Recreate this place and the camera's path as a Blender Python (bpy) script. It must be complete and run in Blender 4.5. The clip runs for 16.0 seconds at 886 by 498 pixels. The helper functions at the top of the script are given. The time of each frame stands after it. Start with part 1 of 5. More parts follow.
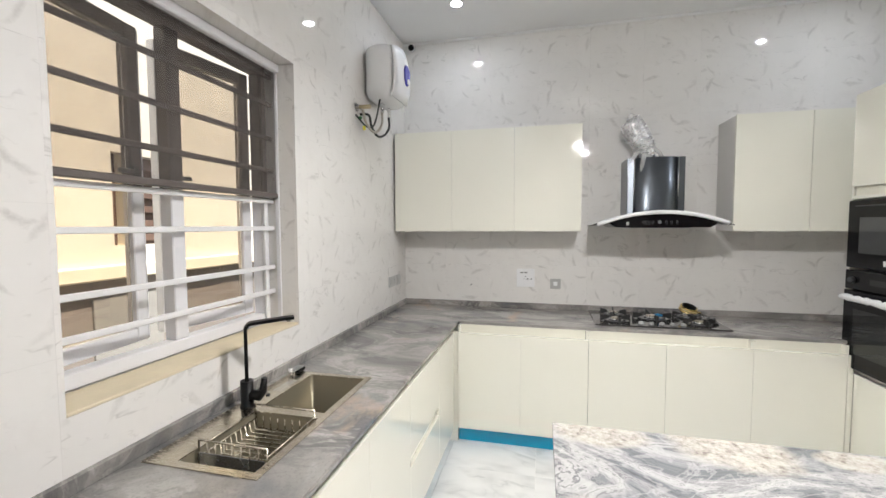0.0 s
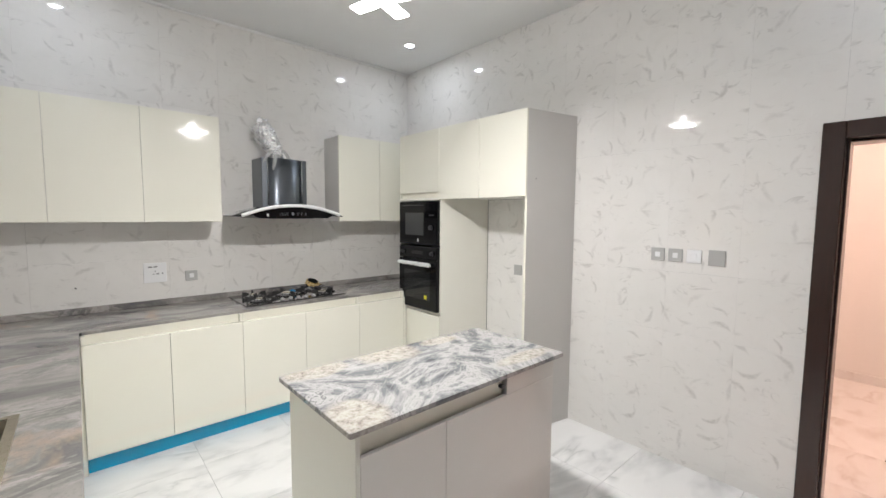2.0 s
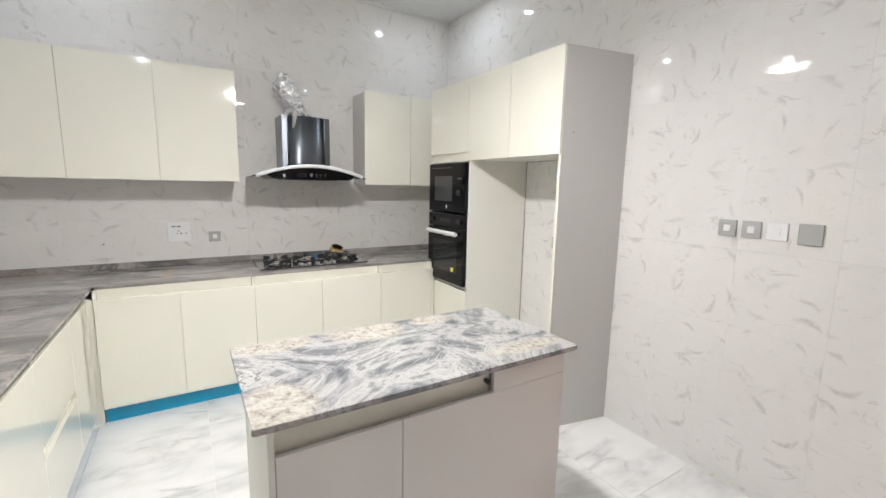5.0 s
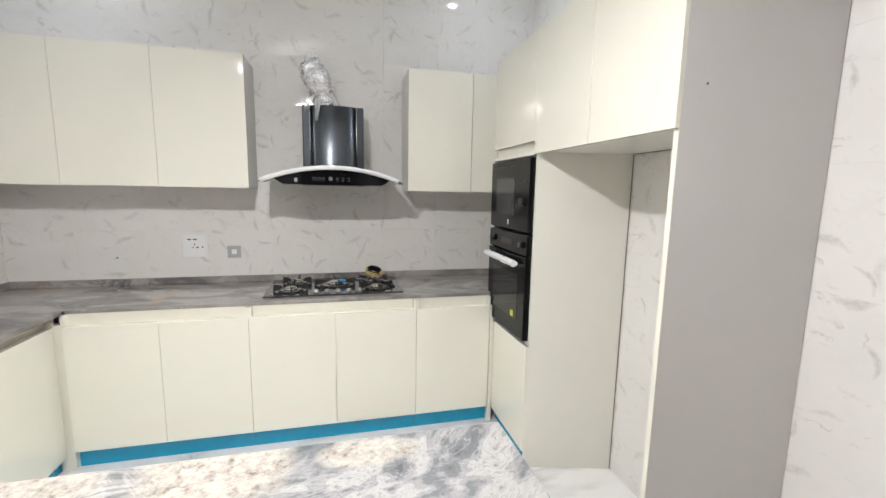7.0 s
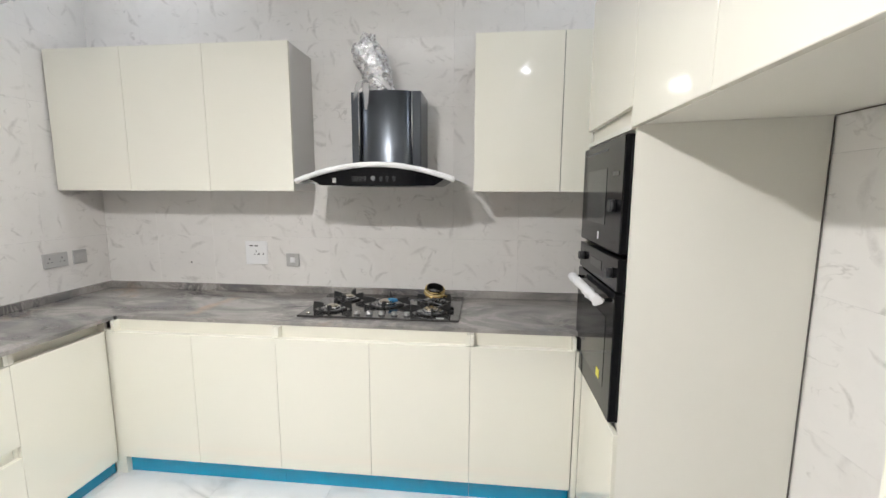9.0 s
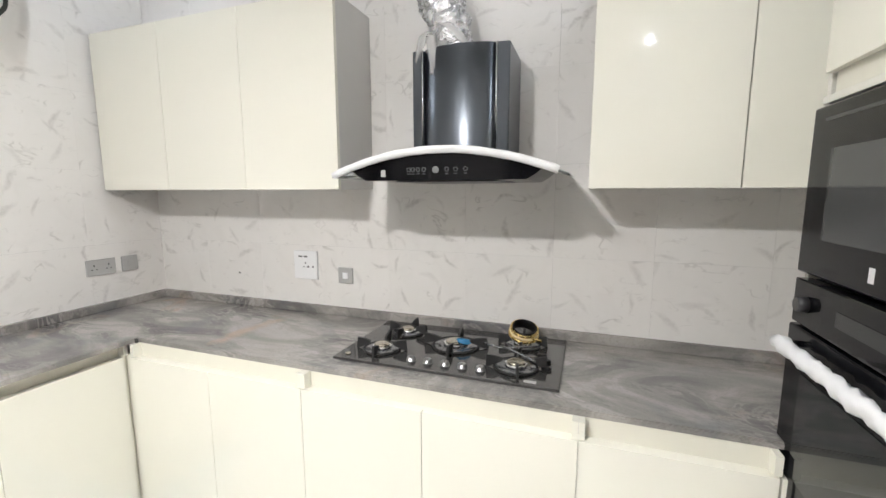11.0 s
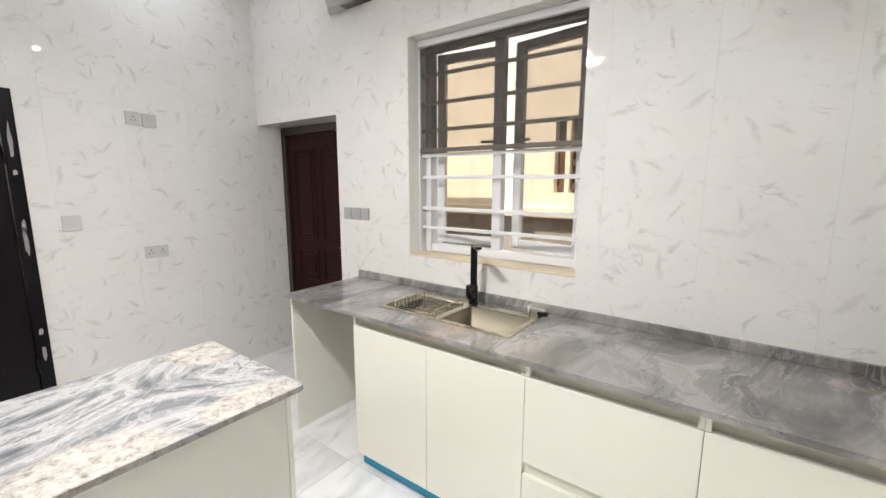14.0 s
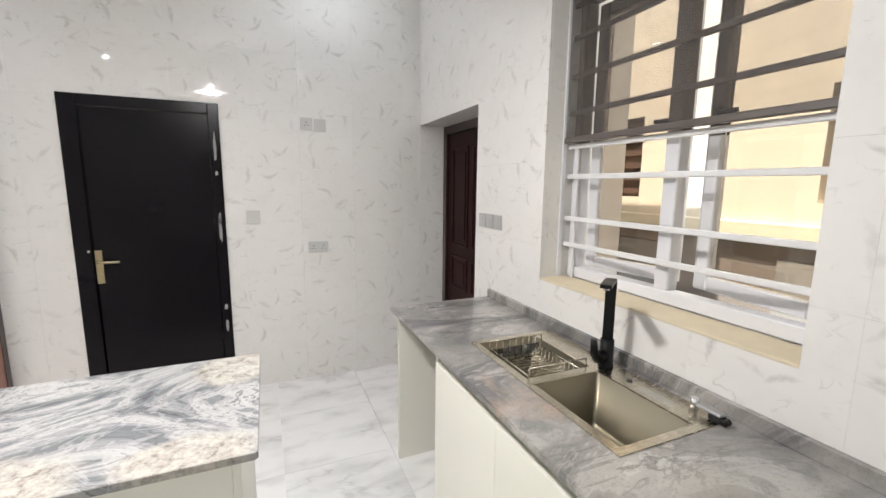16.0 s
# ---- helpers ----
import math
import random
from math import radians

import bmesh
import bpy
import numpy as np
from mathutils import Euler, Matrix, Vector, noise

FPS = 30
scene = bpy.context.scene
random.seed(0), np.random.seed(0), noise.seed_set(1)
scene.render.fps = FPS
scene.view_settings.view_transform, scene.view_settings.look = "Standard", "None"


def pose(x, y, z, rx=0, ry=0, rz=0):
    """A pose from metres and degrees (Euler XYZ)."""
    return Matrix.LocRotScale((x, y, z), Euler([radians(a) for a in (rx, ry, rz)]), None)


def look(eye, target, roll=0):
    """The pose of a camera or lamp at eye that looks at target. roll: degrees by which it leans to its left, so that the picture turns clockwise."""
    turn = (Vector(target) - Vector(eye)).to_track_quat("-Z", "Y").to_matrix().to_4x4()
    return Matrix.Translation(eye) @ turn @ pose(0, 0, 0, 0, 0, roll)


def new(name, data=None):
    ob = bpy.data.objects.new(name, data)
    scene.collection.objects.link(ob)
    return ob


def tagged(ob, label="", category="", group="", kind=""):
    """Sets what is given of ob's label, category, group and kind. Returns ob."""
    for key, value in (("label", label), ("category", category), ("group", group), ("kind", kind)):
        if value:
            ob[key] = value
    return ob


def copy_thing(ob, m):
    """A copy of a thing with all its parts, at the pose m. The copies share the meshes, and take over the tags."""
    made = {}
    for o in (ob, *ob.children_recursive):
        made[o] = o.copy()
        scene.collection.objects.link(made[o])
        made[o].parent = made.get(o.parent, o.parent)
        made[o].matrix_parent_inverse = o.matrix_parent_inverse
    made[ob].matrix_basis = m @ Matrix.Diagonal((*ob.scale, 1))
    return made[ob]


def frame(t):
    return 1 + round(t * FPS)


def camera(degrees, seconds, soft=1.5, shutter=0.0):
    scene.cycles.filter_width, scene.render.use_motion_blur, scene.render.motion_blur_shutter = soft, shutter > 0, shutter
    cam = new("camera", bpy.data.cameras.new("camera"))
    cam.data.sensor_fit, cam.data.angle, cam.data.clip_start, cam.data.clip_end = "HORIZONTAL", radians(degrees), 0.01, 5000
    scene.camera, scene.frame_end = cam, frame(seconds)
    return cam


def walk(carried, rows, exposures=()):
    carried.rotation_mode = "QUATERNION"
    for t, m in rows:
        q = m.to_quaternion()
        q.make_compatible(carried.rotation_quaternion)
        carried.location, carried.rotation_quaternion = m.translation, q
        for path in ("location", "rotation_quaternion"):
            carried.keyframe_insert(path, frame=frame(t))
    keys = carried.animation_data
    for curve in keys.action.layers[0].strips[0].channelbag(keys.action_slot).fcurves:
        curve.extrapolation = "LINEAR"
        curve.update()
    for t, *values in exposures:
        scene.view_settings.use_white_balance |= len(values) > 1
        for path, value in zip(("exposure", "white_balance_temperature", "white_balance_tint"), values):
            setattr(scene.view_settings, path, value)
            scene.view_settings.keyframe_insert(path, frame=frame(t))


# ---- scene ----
cam = camera(93.9, 16.0)
PATH = [
    (0, (0.050, 0.062, 1.610), (-0.415, 2.004, 1.498), -0.2),
    (0.2, (-0.112, 0.062, 1.620), (-0.229, 2.057, 1.525), -0.2),
    (0.5, (-0.294, -0.066, 1.636), (0.129, 1.886, 1.522), -0.1),
    (1, (-0.383, -0.177, 1.621), (0.453, 1.635, 1.487), -0.0),
    (1.5, (-0.454, -0.221, 1.631), (0.634, 1.45, 1.475), 0.2),
    (2, (-0.53, -0.255, 1.627), (0.792, 1.237, 1.465), 0.4),
    (2.5, (-0.562, -0.297, 1.63), (0.944, 1.007, 1.456), 0.6),
    (3, (-0.577, -0.318, 1.616), (1.061, 0.817, 1.445), 0.9),
    (3.5, (-0.584, -0.323, 1.609), (1.121, 0.706, 1.424), 1.4),
    (4, (-0.568, -0.344, 1.606), (1.133, 0.686, 1.392), 1.7),
    (4.5, (-0.414, -0.389, 1.575), (1.096, 0.894, 1.3), 2.0),
    (4.7, (-0.286, -0.355, 1.560), (1.039, 1.116, 1.279), 1.8),
    (5, (-0.015, -0.198, 1.558), (1.025, 1.484, 1.262), 1.2),
    (5.2, (0.161, -0.078, 1.564), (1.047, 1.69, 1.271), 1.2),
    (7.5, (1.019, 0.576, 1.568), (1.416, 2.515, 1.279), 0.7),
    (8, (1.182, 0.690, 1.577), (1.412, 2.655, 1.266), 0.2),
    (8.5, (1.336, 0.911, 1.556), (1.343, 2.893, 1.270), 0.2),
    (9, (1.423, 1.097, 1.558), (1.213, 3.067, 1.289), 0.2),
    (11.4, (1.3, 2.019, 1.55), (0.488, 3.825, 1.265), 0.1),
    (11.7, (1.22, 2.224, 1.556), (0.182, 3.905, 1.250), 0.2),
    (12, (1.100, 2.461, 1.572), (-0.421, 3.721, 1.263), 0.4),
    (12.2, (1.06, 2.525, 1.572), (-0.752, 3.319, 1.278), 0.8),
    (12.5, (1.071, 2.629, 1.579), (-0.908, 2.628, 1.291), 0.8),
    (13, (1.090, 2.671, 1.598), (-0.735, 1.919, 1.286), 0.3),
    (13.5, (1.006, 2.663, 1.58), (-0.705, 1.678, 1.262), 0.1),
    (14, (0.825, 2.607, 1.574), (-0.761, 1.432, 1.252), 0.1),
    (14.5, (0.64, 2.559, 1.565), (-0.806, 1.216, 1.234), 0.0),
    (15, (0.422, 2.555, 1.559), (-0.861, 1.056, 1.234), 0.1),
    (15.5, (0.231, 2.548, 1.556), (-0.838, 0.887, 1.242), 0.3),
    (16, (0.046, 2.493, 1.552), (-0.734, 0.676, 1.249), 0.6),
]
walk(cam, [(t, look(eye, target, roll)) for t, eye, target, roll in PATH], [(0, 1.29), (2.5, 1.22), (3.5, 1.32), (5, 1.31), (7.5, 1.36), (9.2, 1.42), (11.4, 1.67), (12.2, 1.62), (12.5, 1.37), (12.9, 1.37), (14, 1.36), (16, 1.3)])

# ---- world and light ----
world = bpy.data.worlds.new("sky")
scene.world = world
world.use_nodes = True
wn = world.node_tree.nodes
wl = world.node_tree.links
sky = wn.new("ShaderNodeTexSky")
sky.sky_type = "NISHITA"
sky.sun_disc = False
sky.sun_elevation = radians(65)
sky.sun_rotation = radians(262)
wl.new(sky.outputs[0], wn["Background"].inputs[0])
wn["Background"].inputs[1].default_value = 0.14

sun = new("sun", bpy.data.lights.new("sun", "SUN"))
sun.data.energy, sun.data.angle, sun.data.color = 5.0, radians(0.5), (1.0, 0.95, 0.87)
# the sun stands behind the house, over the facade across the alley
sun.matrix_world = look((0, 0, 10), (-4.6, 0.6, 0.0))


def lamp(name, kind, place, watts, colour, size, target=None):
    ob = new(name, bpy.data.lights.new(name, kind))
    ob.data.energy, ob.data.color = watts, colour
    if kind == "AREA":
        ob.data.shape, ob.data.size = "DISK", size
    else:
        ob.data.shadow_soft_size = size
    ob.matrix_world = look(place, target) if target else pose(*place)
    return ob


XL, XR, YB, YF, CEIL = -1.165, 2.375, -0.84, 3.657, 3.22
LAMP = (0.54, 1.37, 2.545)
SPOTS = [(-0.57, 3.09), (1.90, 2.98), (-0.42, -0.38), (1.90, -0.38)]
lamp("pendant_light", "AREA", (LAMP[0], LAMP[1], 2.562), 18.0, (1.0, 0.975, 0.965), 0.17, (LAMP[0], LAMP[1], 0))
lamp("pendant_uplight", "AREA", (LAMP[0], LAMP[1], 2.645), 4.2, (0.97, 0.97, 1.0), 0.17, (LAMP[0], LAMP[1], 4))
for sx, sy in SPOTS:
    lamp("spot_light", "AREA", (sx, sy, CEIL - 0.012), 1.25, (0.80, 0.87, 1.0), 0.07, (sx, sy, 0))
lamp("hall_light", "POINT", (3.35, -0.7, 2.78), 44, (1.0, 0.68, 0.575), 0.12)

# ---- materials ----


class Nodes:
    """A short way to wire a node material."""

    def __init__(self, name):
        self.mat = bpy.data.materials.new(name)
        self.mat.use_nodes = True
        self.tree = self.mat.node_tree
        self.bsdf = self.tree.nodes["Principled BSDF"]
        self.out = self.tree.nodes["Material Output"]

    def add(self, kind, **sets):
        n = self.tree.nodes.new(kind)
        for key, value in sets.items():
            n.inputs[key.replace("_", " ")].default_value = value
        return n

    def link(self, a, b):
        self.tree.links.new(a, b)

    def math(self, op, a, b=0.0, c=0.0):
        n = self.tree.nodes.new("ShaderNodeMath")
        n.operation = op
        for i, v in enumerate((a, b, c)):
            if isinstance(v, (int, float)):
                n.inputs[i].default_value = v
            else:
                self.link(v, n.inputs[i])
        return n.outputs[0]

    def mix(self, f, a, b):
        n = self.tree.nodes.new("ShaderNodeMix")
        n.data_type = "RGBA"
        for i, v in ((0, f), (6, a), (7, b)):
            if isinstance(v, (int, float)):
                n.inputs[i].default_value = v
            elif isinstance(v, tuple):
                n.inputs[i].default_value = (*v, 1)
            else:
                self.link(v, n.inputs[i])
        return n.outputs[2]

    def ramp(self, f, *stops):
        n = self.tree.nodes.new("ShaderNodeValToRGB")
        e = n.color_ramp.elements
        while len(e) < len(stops):
            e.new(0.5)
        for k, (p, c) in zip(e, stops):
            k.position = p
            k.color = (c, c, c, 1) if isinstance(c, (int, float)) else (*c, 1)
        self.link(f, n.inputs[0])
        return n.outputs[0]

    def noise(self, vec, scale, detail=3.0, rough=0.55, twist=0.0):
        n = self.add("ShaderNodeTexNoise", Scale=scale, Detail=detail, Roughness=rough, Distortion=twist)
        if vec:
            self.link(vec, n.inputs["Vector"])
        return n.outputs[0]

    def bump(self, height, strength, distance=0.002):
        n = self.add("ShaderNodeBump", Strength=strength, Distance=distance)
        self.link(height, n.inputs["Height"])
        self.link(n.outputs[0], self.bsdf.inputs["Normal"])

    def place(self):
        return self.add("ShaderNodeNewGeometry").outputs["Position"]

    def set(self, **sets):
        for key, value in sets.items():
            sock = self.bsdf.inputs[key.replace("_", " ")]
            if isinstance(value, tuple):
                sock.default_value = (*value, 1)
            elif isinstance(value, (int, float)):
                sock.default_value = value
            else:
                self.link(value, sock)
        return self


def plain(name, colour, rough=0.4, metal=0.0, vary=0.06, scale=9.0, coat=0.0, bump=0.0):
    """A nearly even surface with slight mottling and uneven gloss."""
    n = Nodes(name)
    p = n.place()
    big = n.noise(p, scale)
    fine = n.noise(p, scale * 14)
    dark = tuple(c * (1 - vary) for c in colour)
    light = tuple(min(1.0, c * (1 + vary * 0.6)) for c in colour)
    col = n.mix(n.math("ADD", n.math("MULTIPLY", big, 0.7), n.math("MULTIPLY", fine, 0.3)), dark, light)
    n.set(Base_Color=col, Metallic=metal, Coat_Weight=coat, Coat_Roughness=0.02)
    n.link(n.math("MULTIPLY_ADD", big, min(0.12, rough), max(0.01, rough - min(0.06, rough * 0.5))), n.bsdf.inputs["Roughness"])
    if bump:
        n.bump(fine, bump)
    return n.mat


def wall_tile_material():
    n = Nodes("glazed_marble_wall_tile")
    sep = n.add("ShaderNodeSeparateXYZ")
    n.link(n.place(), sep.inputs[0])
    rnd = n.add("ShaderNodeObjectInfo").outputs["Random"]
    u = n.math("ADD", sep.outputs[0], sep.outputs[1])
    u = n.math("MULTIPLY_ADD", rnd, 37.0, u)
    v = n.math("MULTIPLY_ADD", rnd, 11.0, sep.outputs[2])
    comb = n.add("ShaderNodeCombineXYZ")
    n.link(u, comb.inputs[0]), n.link(v, comb.inputs[1])
    vec = comb.outputs[0]
    total = None
    for k, (scale, long, wide, keep, shift) in enumerate(((4.0, 0.29, 0.072, 0.14, 0.0), (4.7, 0.27, 0.055, 0.30, 3.7))):
        mp = n.add("ShaderNodeMapping", Location=(shift, shift * 0.6, 0), Scale=(scale, scale, 1))
        n.link(vec, mp.inputs[0])
        vo = n.add("ShaderNodeTexVoronoi", Scale=1.0, Randomness=0.9)
        vo.voronoi_dimensions = "2D"
        n.link(mp.outputs[0], vo.inputs["Vector"])
        d = n.add("ShaderNodeVectorMath")
        d.operation = "SUBTRACT"
        n.link(mp.outputs[0], d.inputs[0]), n.link(vo.outputs["Position"], d.inputs[1])
        s = n.add("ShaderNodeSeparateXYZ")
        n.link(d.outputs[0], s.inputs[0])
        col = n.add("ShaderNodeSeparateColor")
        n.link(vo.outputs["Color"], col.inputs[0])
        ang = n.math("MULTIPLY_ADD", col.outputs[0], 3.1, 0.1)
        ca, sa = n.math("COSINE", ang), n.math("SINE", ang)
        a = n.math("ADD", n.math("MULTIPLY", s.outputs[0], ca), n.math("MULTIPLY", s.outputs[1], sa))
        b = n.math("SUBTRACT", n.math("MULTIPLY", s.outputs[1], ca), n.math("MULTIPLY", s.outputs[0], sa))
        wob = n.math("MULTIPLY", n.math("SUBTRACT", n.noise(vec, 16.0, 3.0, 0.6), 0.5), 0.16)
        bend = n.math("MULTIPLY", n.math("SUBTRACT", col.outputs[2], 0.5), 3.4)
        b = n.math("ADD", n.math("ADD", b, wob), n.math("MULTIPLY", n.math("MULTIPLY", a, a), bend))
        e = n.math("ADD", n.math("POWER", n.math("ABSOLUTE", n.math("DIVIDE", a, long)), 2.0), n.math("POWER", n.math("ABSOLUTE", n.math("DIVIDE", b, wide)), 1.4))
        leaf = n.ramp(e, (0.05, 1.0), (1.0, 0.0))
        on = n.math("GREATER_THAN", col.outputs[1], keep)
        deep = n.math("MULTIPLY_ADD", col.outputs[2], 0.6, 0.4)
        leaf = n.math("MULTIPLY", n.math("MULTIPLY", leaf, on), deep)
        total = leaf if total is None else n.math("MAXIMUM", total, leaf)
    grain = n.ramp(n.noise(vec, 46.0, 4.0, 0.7), (0.30, 0.2), (0.60, 1.0))
    total = n.math("MULTIPLY", n.math("MULTIPLY", total, grain), 0.88)
    # fine forked threads that wander in short patches
    for scale, shift, width, amount in ((5.2, 1.3, 0.022, 0.7), (8.0, 5.9, 0.022, 0.4)):
        mp = n.add("ShaderNodeMapping", Location=(shift, shift, 0), Rotation=(0, 0, 0.75), Scale=(1.0, 1.7, 1.0))
        n.link(vec, mp.inputs[0])
        thread = n.ramp(n.math("ABSOLUTE", n.math("SUBTRACT", n.noise(mp.outputs[0], scale, 3.0, 0.55, 0.5), 0.5)), (0.0, 1.0), (width * 0.4, 0.55), (width, 0.0))
        patch = n.ramp(n.noise(mp.outputs[0], scale * 0.9 + shift, 2.0, 0.5), (0.56, 0.0), (0.66, 1.0))
        total = n.math("MAXIMUM", total, n.math("MULTIPLY", n.math("MULTIPLY", thread, patch), amount))
    cloud = n.noise(vec, 4.0, 4.0, 0.6)
    base = n.mix(cloud, (0.775, 0.758, 0.728), (0.84, 0.823, 0.797))
    haze = n.ramp(n.noise(vec, 7.0, 4.0, 0.6, 0.6), (0.52, 0.0), (0.74, 0.16))
    base = n.mix(haze, base, (0.62, 0.60, 0.57))
    tint = n.math("MULTIPLY_ADD", rnd, 0.05, 0.95)
    base = n.mix(n.math("SUBTRACT", 1.0, tint), base, (0.6, 0.59, 0.57))
    n.set(Base_Color=n.mix(n.math("MULTIPLY", total, 0.68), base, (0.42, 0.40, 0.375)), Roughness=0.02, Coat_Weight=0.0)
    n.bsdf.inputs["IOR"].default_value = 1.5
    n.bump(n.noise(vec, 5.0, 2.0), 0.012, 0.004)
    return n.mat


def floor_material(name, base_a, base_b, vein, rough):
    n = Nodes(name)
    p = n.place()
    rnd = n.add("ShaderNodeObjectInfo").outputs["Random"]
    off = n.add("ShaderNodeVectorMath")
    n.link(p, off.inputs[0])
    comb = n.add("ShaderNodeCombineXYZ")
    for i, k in enumerate((31.0, 17.0, 9.0)):
        n.link(n.math("MULTIPLY", rnd, k), comb.inputs[i])
    n.link(comb.outputs[0], off.inputs[1])
    v = off.outputs[0]
    mp = n.add("ShaderNodeMapping", Rotation=(0, 0, 0.7), Scale=(1.0, 2.4, 1.0))
    n.link(v, mp.inputs[0])
    v = mp.outputs[0]
    w = n.noise(v, 1.3, 4.0, 0.5, 0.5)
    vein_f = n.ramp(n.math("ABSOLUTE", n.math("SUBTRACT", w, 0.5)), (0.0, 0.75), (0.014, 0.42), (0.06, 0.0))
    soft = n.ramp(n.math("ABSOLUTE", n.math("SUBTRACT", n.noise(v, 1.0, 4.0, 0.55, 0.6), 0.52)), (0.0, 0.55), (0.11, 0.0))
    mask = n.ramp(n.noise(v, 2.2, 2.0), (0.42, 0.0), (0.62, 1.0))
    f = n.math("MULTIPLY", n.math("MAXIMUM", vein_f, soft), mask)
    col = n.mix(n.noise(v, 3.0, 4.0), base_a, base_b)
    n.set(Base_Color=n.mix(n.math("MULTIPLY", f, 0.85), col, vein), Coat_Weight=0.2, Coat_Roughness=0.04)
    n.link(n.math("MULTIPLY_ADD", n.noise(v, 12.0), 0.10, rough), n.bsdf.inputs["Roughness"])
    return n.mat


def counter_material():
    n = Nodes("grey_veined_granite")
    p = n.place()
    mp = n.add("ShaderNodeMapping", Rotation=(0, 0, 0.6), Scale=(1.0, 2.0, 1.0))
    n.link(p, mp.inputs[0])
    v = mp.outputs[0]
    w = n.noise(v, 1.4, 6.0, 0.55, 1.6)
    grey = n.ramp(w, (0.34, (0.135, 0.130, 0.126)), (0.47, (0.25, 0.238, 0.225)), (0.60, (0.39, 0.37, 0.345)))
    mask = n.ramp(n.noise(v, 2.0, 3.0), (0.40, 0.0), (0.66, 0.9))
    line = n.math("SINE", n.math("MULTIPLY", w, 60.0))
    col = n.mix(n.math("MULTIPLY", n.ramp(line, (0.45, 0.0), (1.0, 0.6)), mask), grey, (0.52, 0.485, 0.46))
    dark = n.math("SINE", n.math("MULTIPLY", n.noise(v, 1.6, 6.0, 0.58, 1.6), 48.0))
    col = n.mix(n.math("MULTIPLY", n.ramp(dark, (0.5, 0.0), (1.0, 0.55)), mask), col, (0.09, 0.088, 0.092))
    rust = n.ramp(n.noise(p, 2.2, 5.0, 0.6, 0.8), (0.57, 0.0), (0.69, 0.7))
    col = n.mix(rust, col, (0.45, 0.335, 0.26))
    cool = n.ramp(n.noise(p, 2.6, 4.0, 0.6, 0.6), (0.55, 0.0), (0.68, 0.4))
    col = n.mix(cool, col, (0.125, 0.138, 0.16))
    col = n.mix(n.ramp(n.noise(p, 130.0, 3.0, 0.7), (0.52, 0.0), (0.72, 0.3)), col, (0.08, 0.08, 0.08))
    n.set(Base_Color=col, Roughness=0.16, Coat_Weight=0.12)
    n.bump(n.noise(v, 60.0), 0.04)
    return n.mat


def island_material():
    n = Nodes("white_and_grey_wavy_granite")
    p = n.place()
    mp = n.add("ShaderNodeMapping", Location=(0.35, 0.1, 0), Rotation=(0, 0, 0.25), Scale=(1.0, 1.35, 1.0))
    n.link(p, mp.inputs[0])
    v = mp.outputs[0]
    w = n.noise(v, 2.0, 6.0, 0.55, 2.9)
    col = n.ramp(w, (0.34, (0.115, 0.12, 0.13)), (0.44, (0.22, 0.225, 0.235)), (0.49, (0.34, 0.335, 0.335)), (0.57, (0.46, 0.45, 0.44)), (0.66, (0.20, 0.205, 0.215)))
    mask = n.ramp(n.noise(v, 1.9, 3.0), (0.35, 0.25), (0.65, 1.0))
    line = n.math("SINE", n.math("MULTIPLY", w, 92.0))
    col = n.mix(n.math("MULTIPLY", n.ramp(line, (0.55, 0.0), (1.0, 0.75)), mask), col, (0.085, 0.088, 0.10))
    pale = n.math("SINE", n.math("MULTIPLY", n.noise(v, 1.7, 5.0, 0.58, 2.2), 55.0))
    col = n.mix(n.math("MULTIPLY", n.ramp(pale, (0.66, 0.0), (1.0, 0.7)), mask), col, (0.46, 0.45, 0.445))
    # coarse beige patches along the edges of the slab
    sep = n.add("ShaderNodeSeparateXYZ")
    n.link(p, sep.inputs[0])
    wob = n.math("MULTIPLY", n.math("SUBTRACT", n.noise(p, 6.5, 5.0, 0.65), 0.5), 1.5)
    zone = None
    for cx, cy, rx, ry in ((0.17, 0.99, 0.13, 0.15), (0.62, 1.45, 0.20, 0.13), (0.24, 1.46, 0.17, 0.09), (1.12, 0.98, 0.22, 0.06), (0.95, 1.45, 0.14, 0.06)):
        a = n.math("POWER", n.math("ABSOLUTE", n.math("DIVIDE", n.math("SUBTRACT", sep.outputs[0], cx), rx)), 2.0)
        b = n.math("POWER", n.math("ABSOLUTE", n.math("DIVIDE", n.math("SUBTRACT", sep.outputs[1], cy), ry)), 2.0)
        e = n.ramp(n.math("ADD", n.math("ADD", a, b), wob), (0.45, 1.0), (1.0, 0.0))
        zone = e if zone is None else n.math("MAXIMUM", zone, e)
    speck = n.ramp(n.noise(p, 38.0, 6.0, 0.75), (0.34, (0.18, 0.15, 0.13)), (0.44, (0.38, 0.345, 0.30)), (0.58, (0.52, 0.49, 0.44)))
    col = n.mix(n.math("MULTIPLY", zone, 0.9), col, speck)
    col = n.mix(n.ramp(n.noise(p, 95.0, 4.0, 0.7), (0.54, 0.0), (0.72, 0.35)), col, (0.13, 0.13, 0.14))
    n.set(Base_Color=col, Roughness=0.15, Coat_Weight=0.15)
    return n.mat


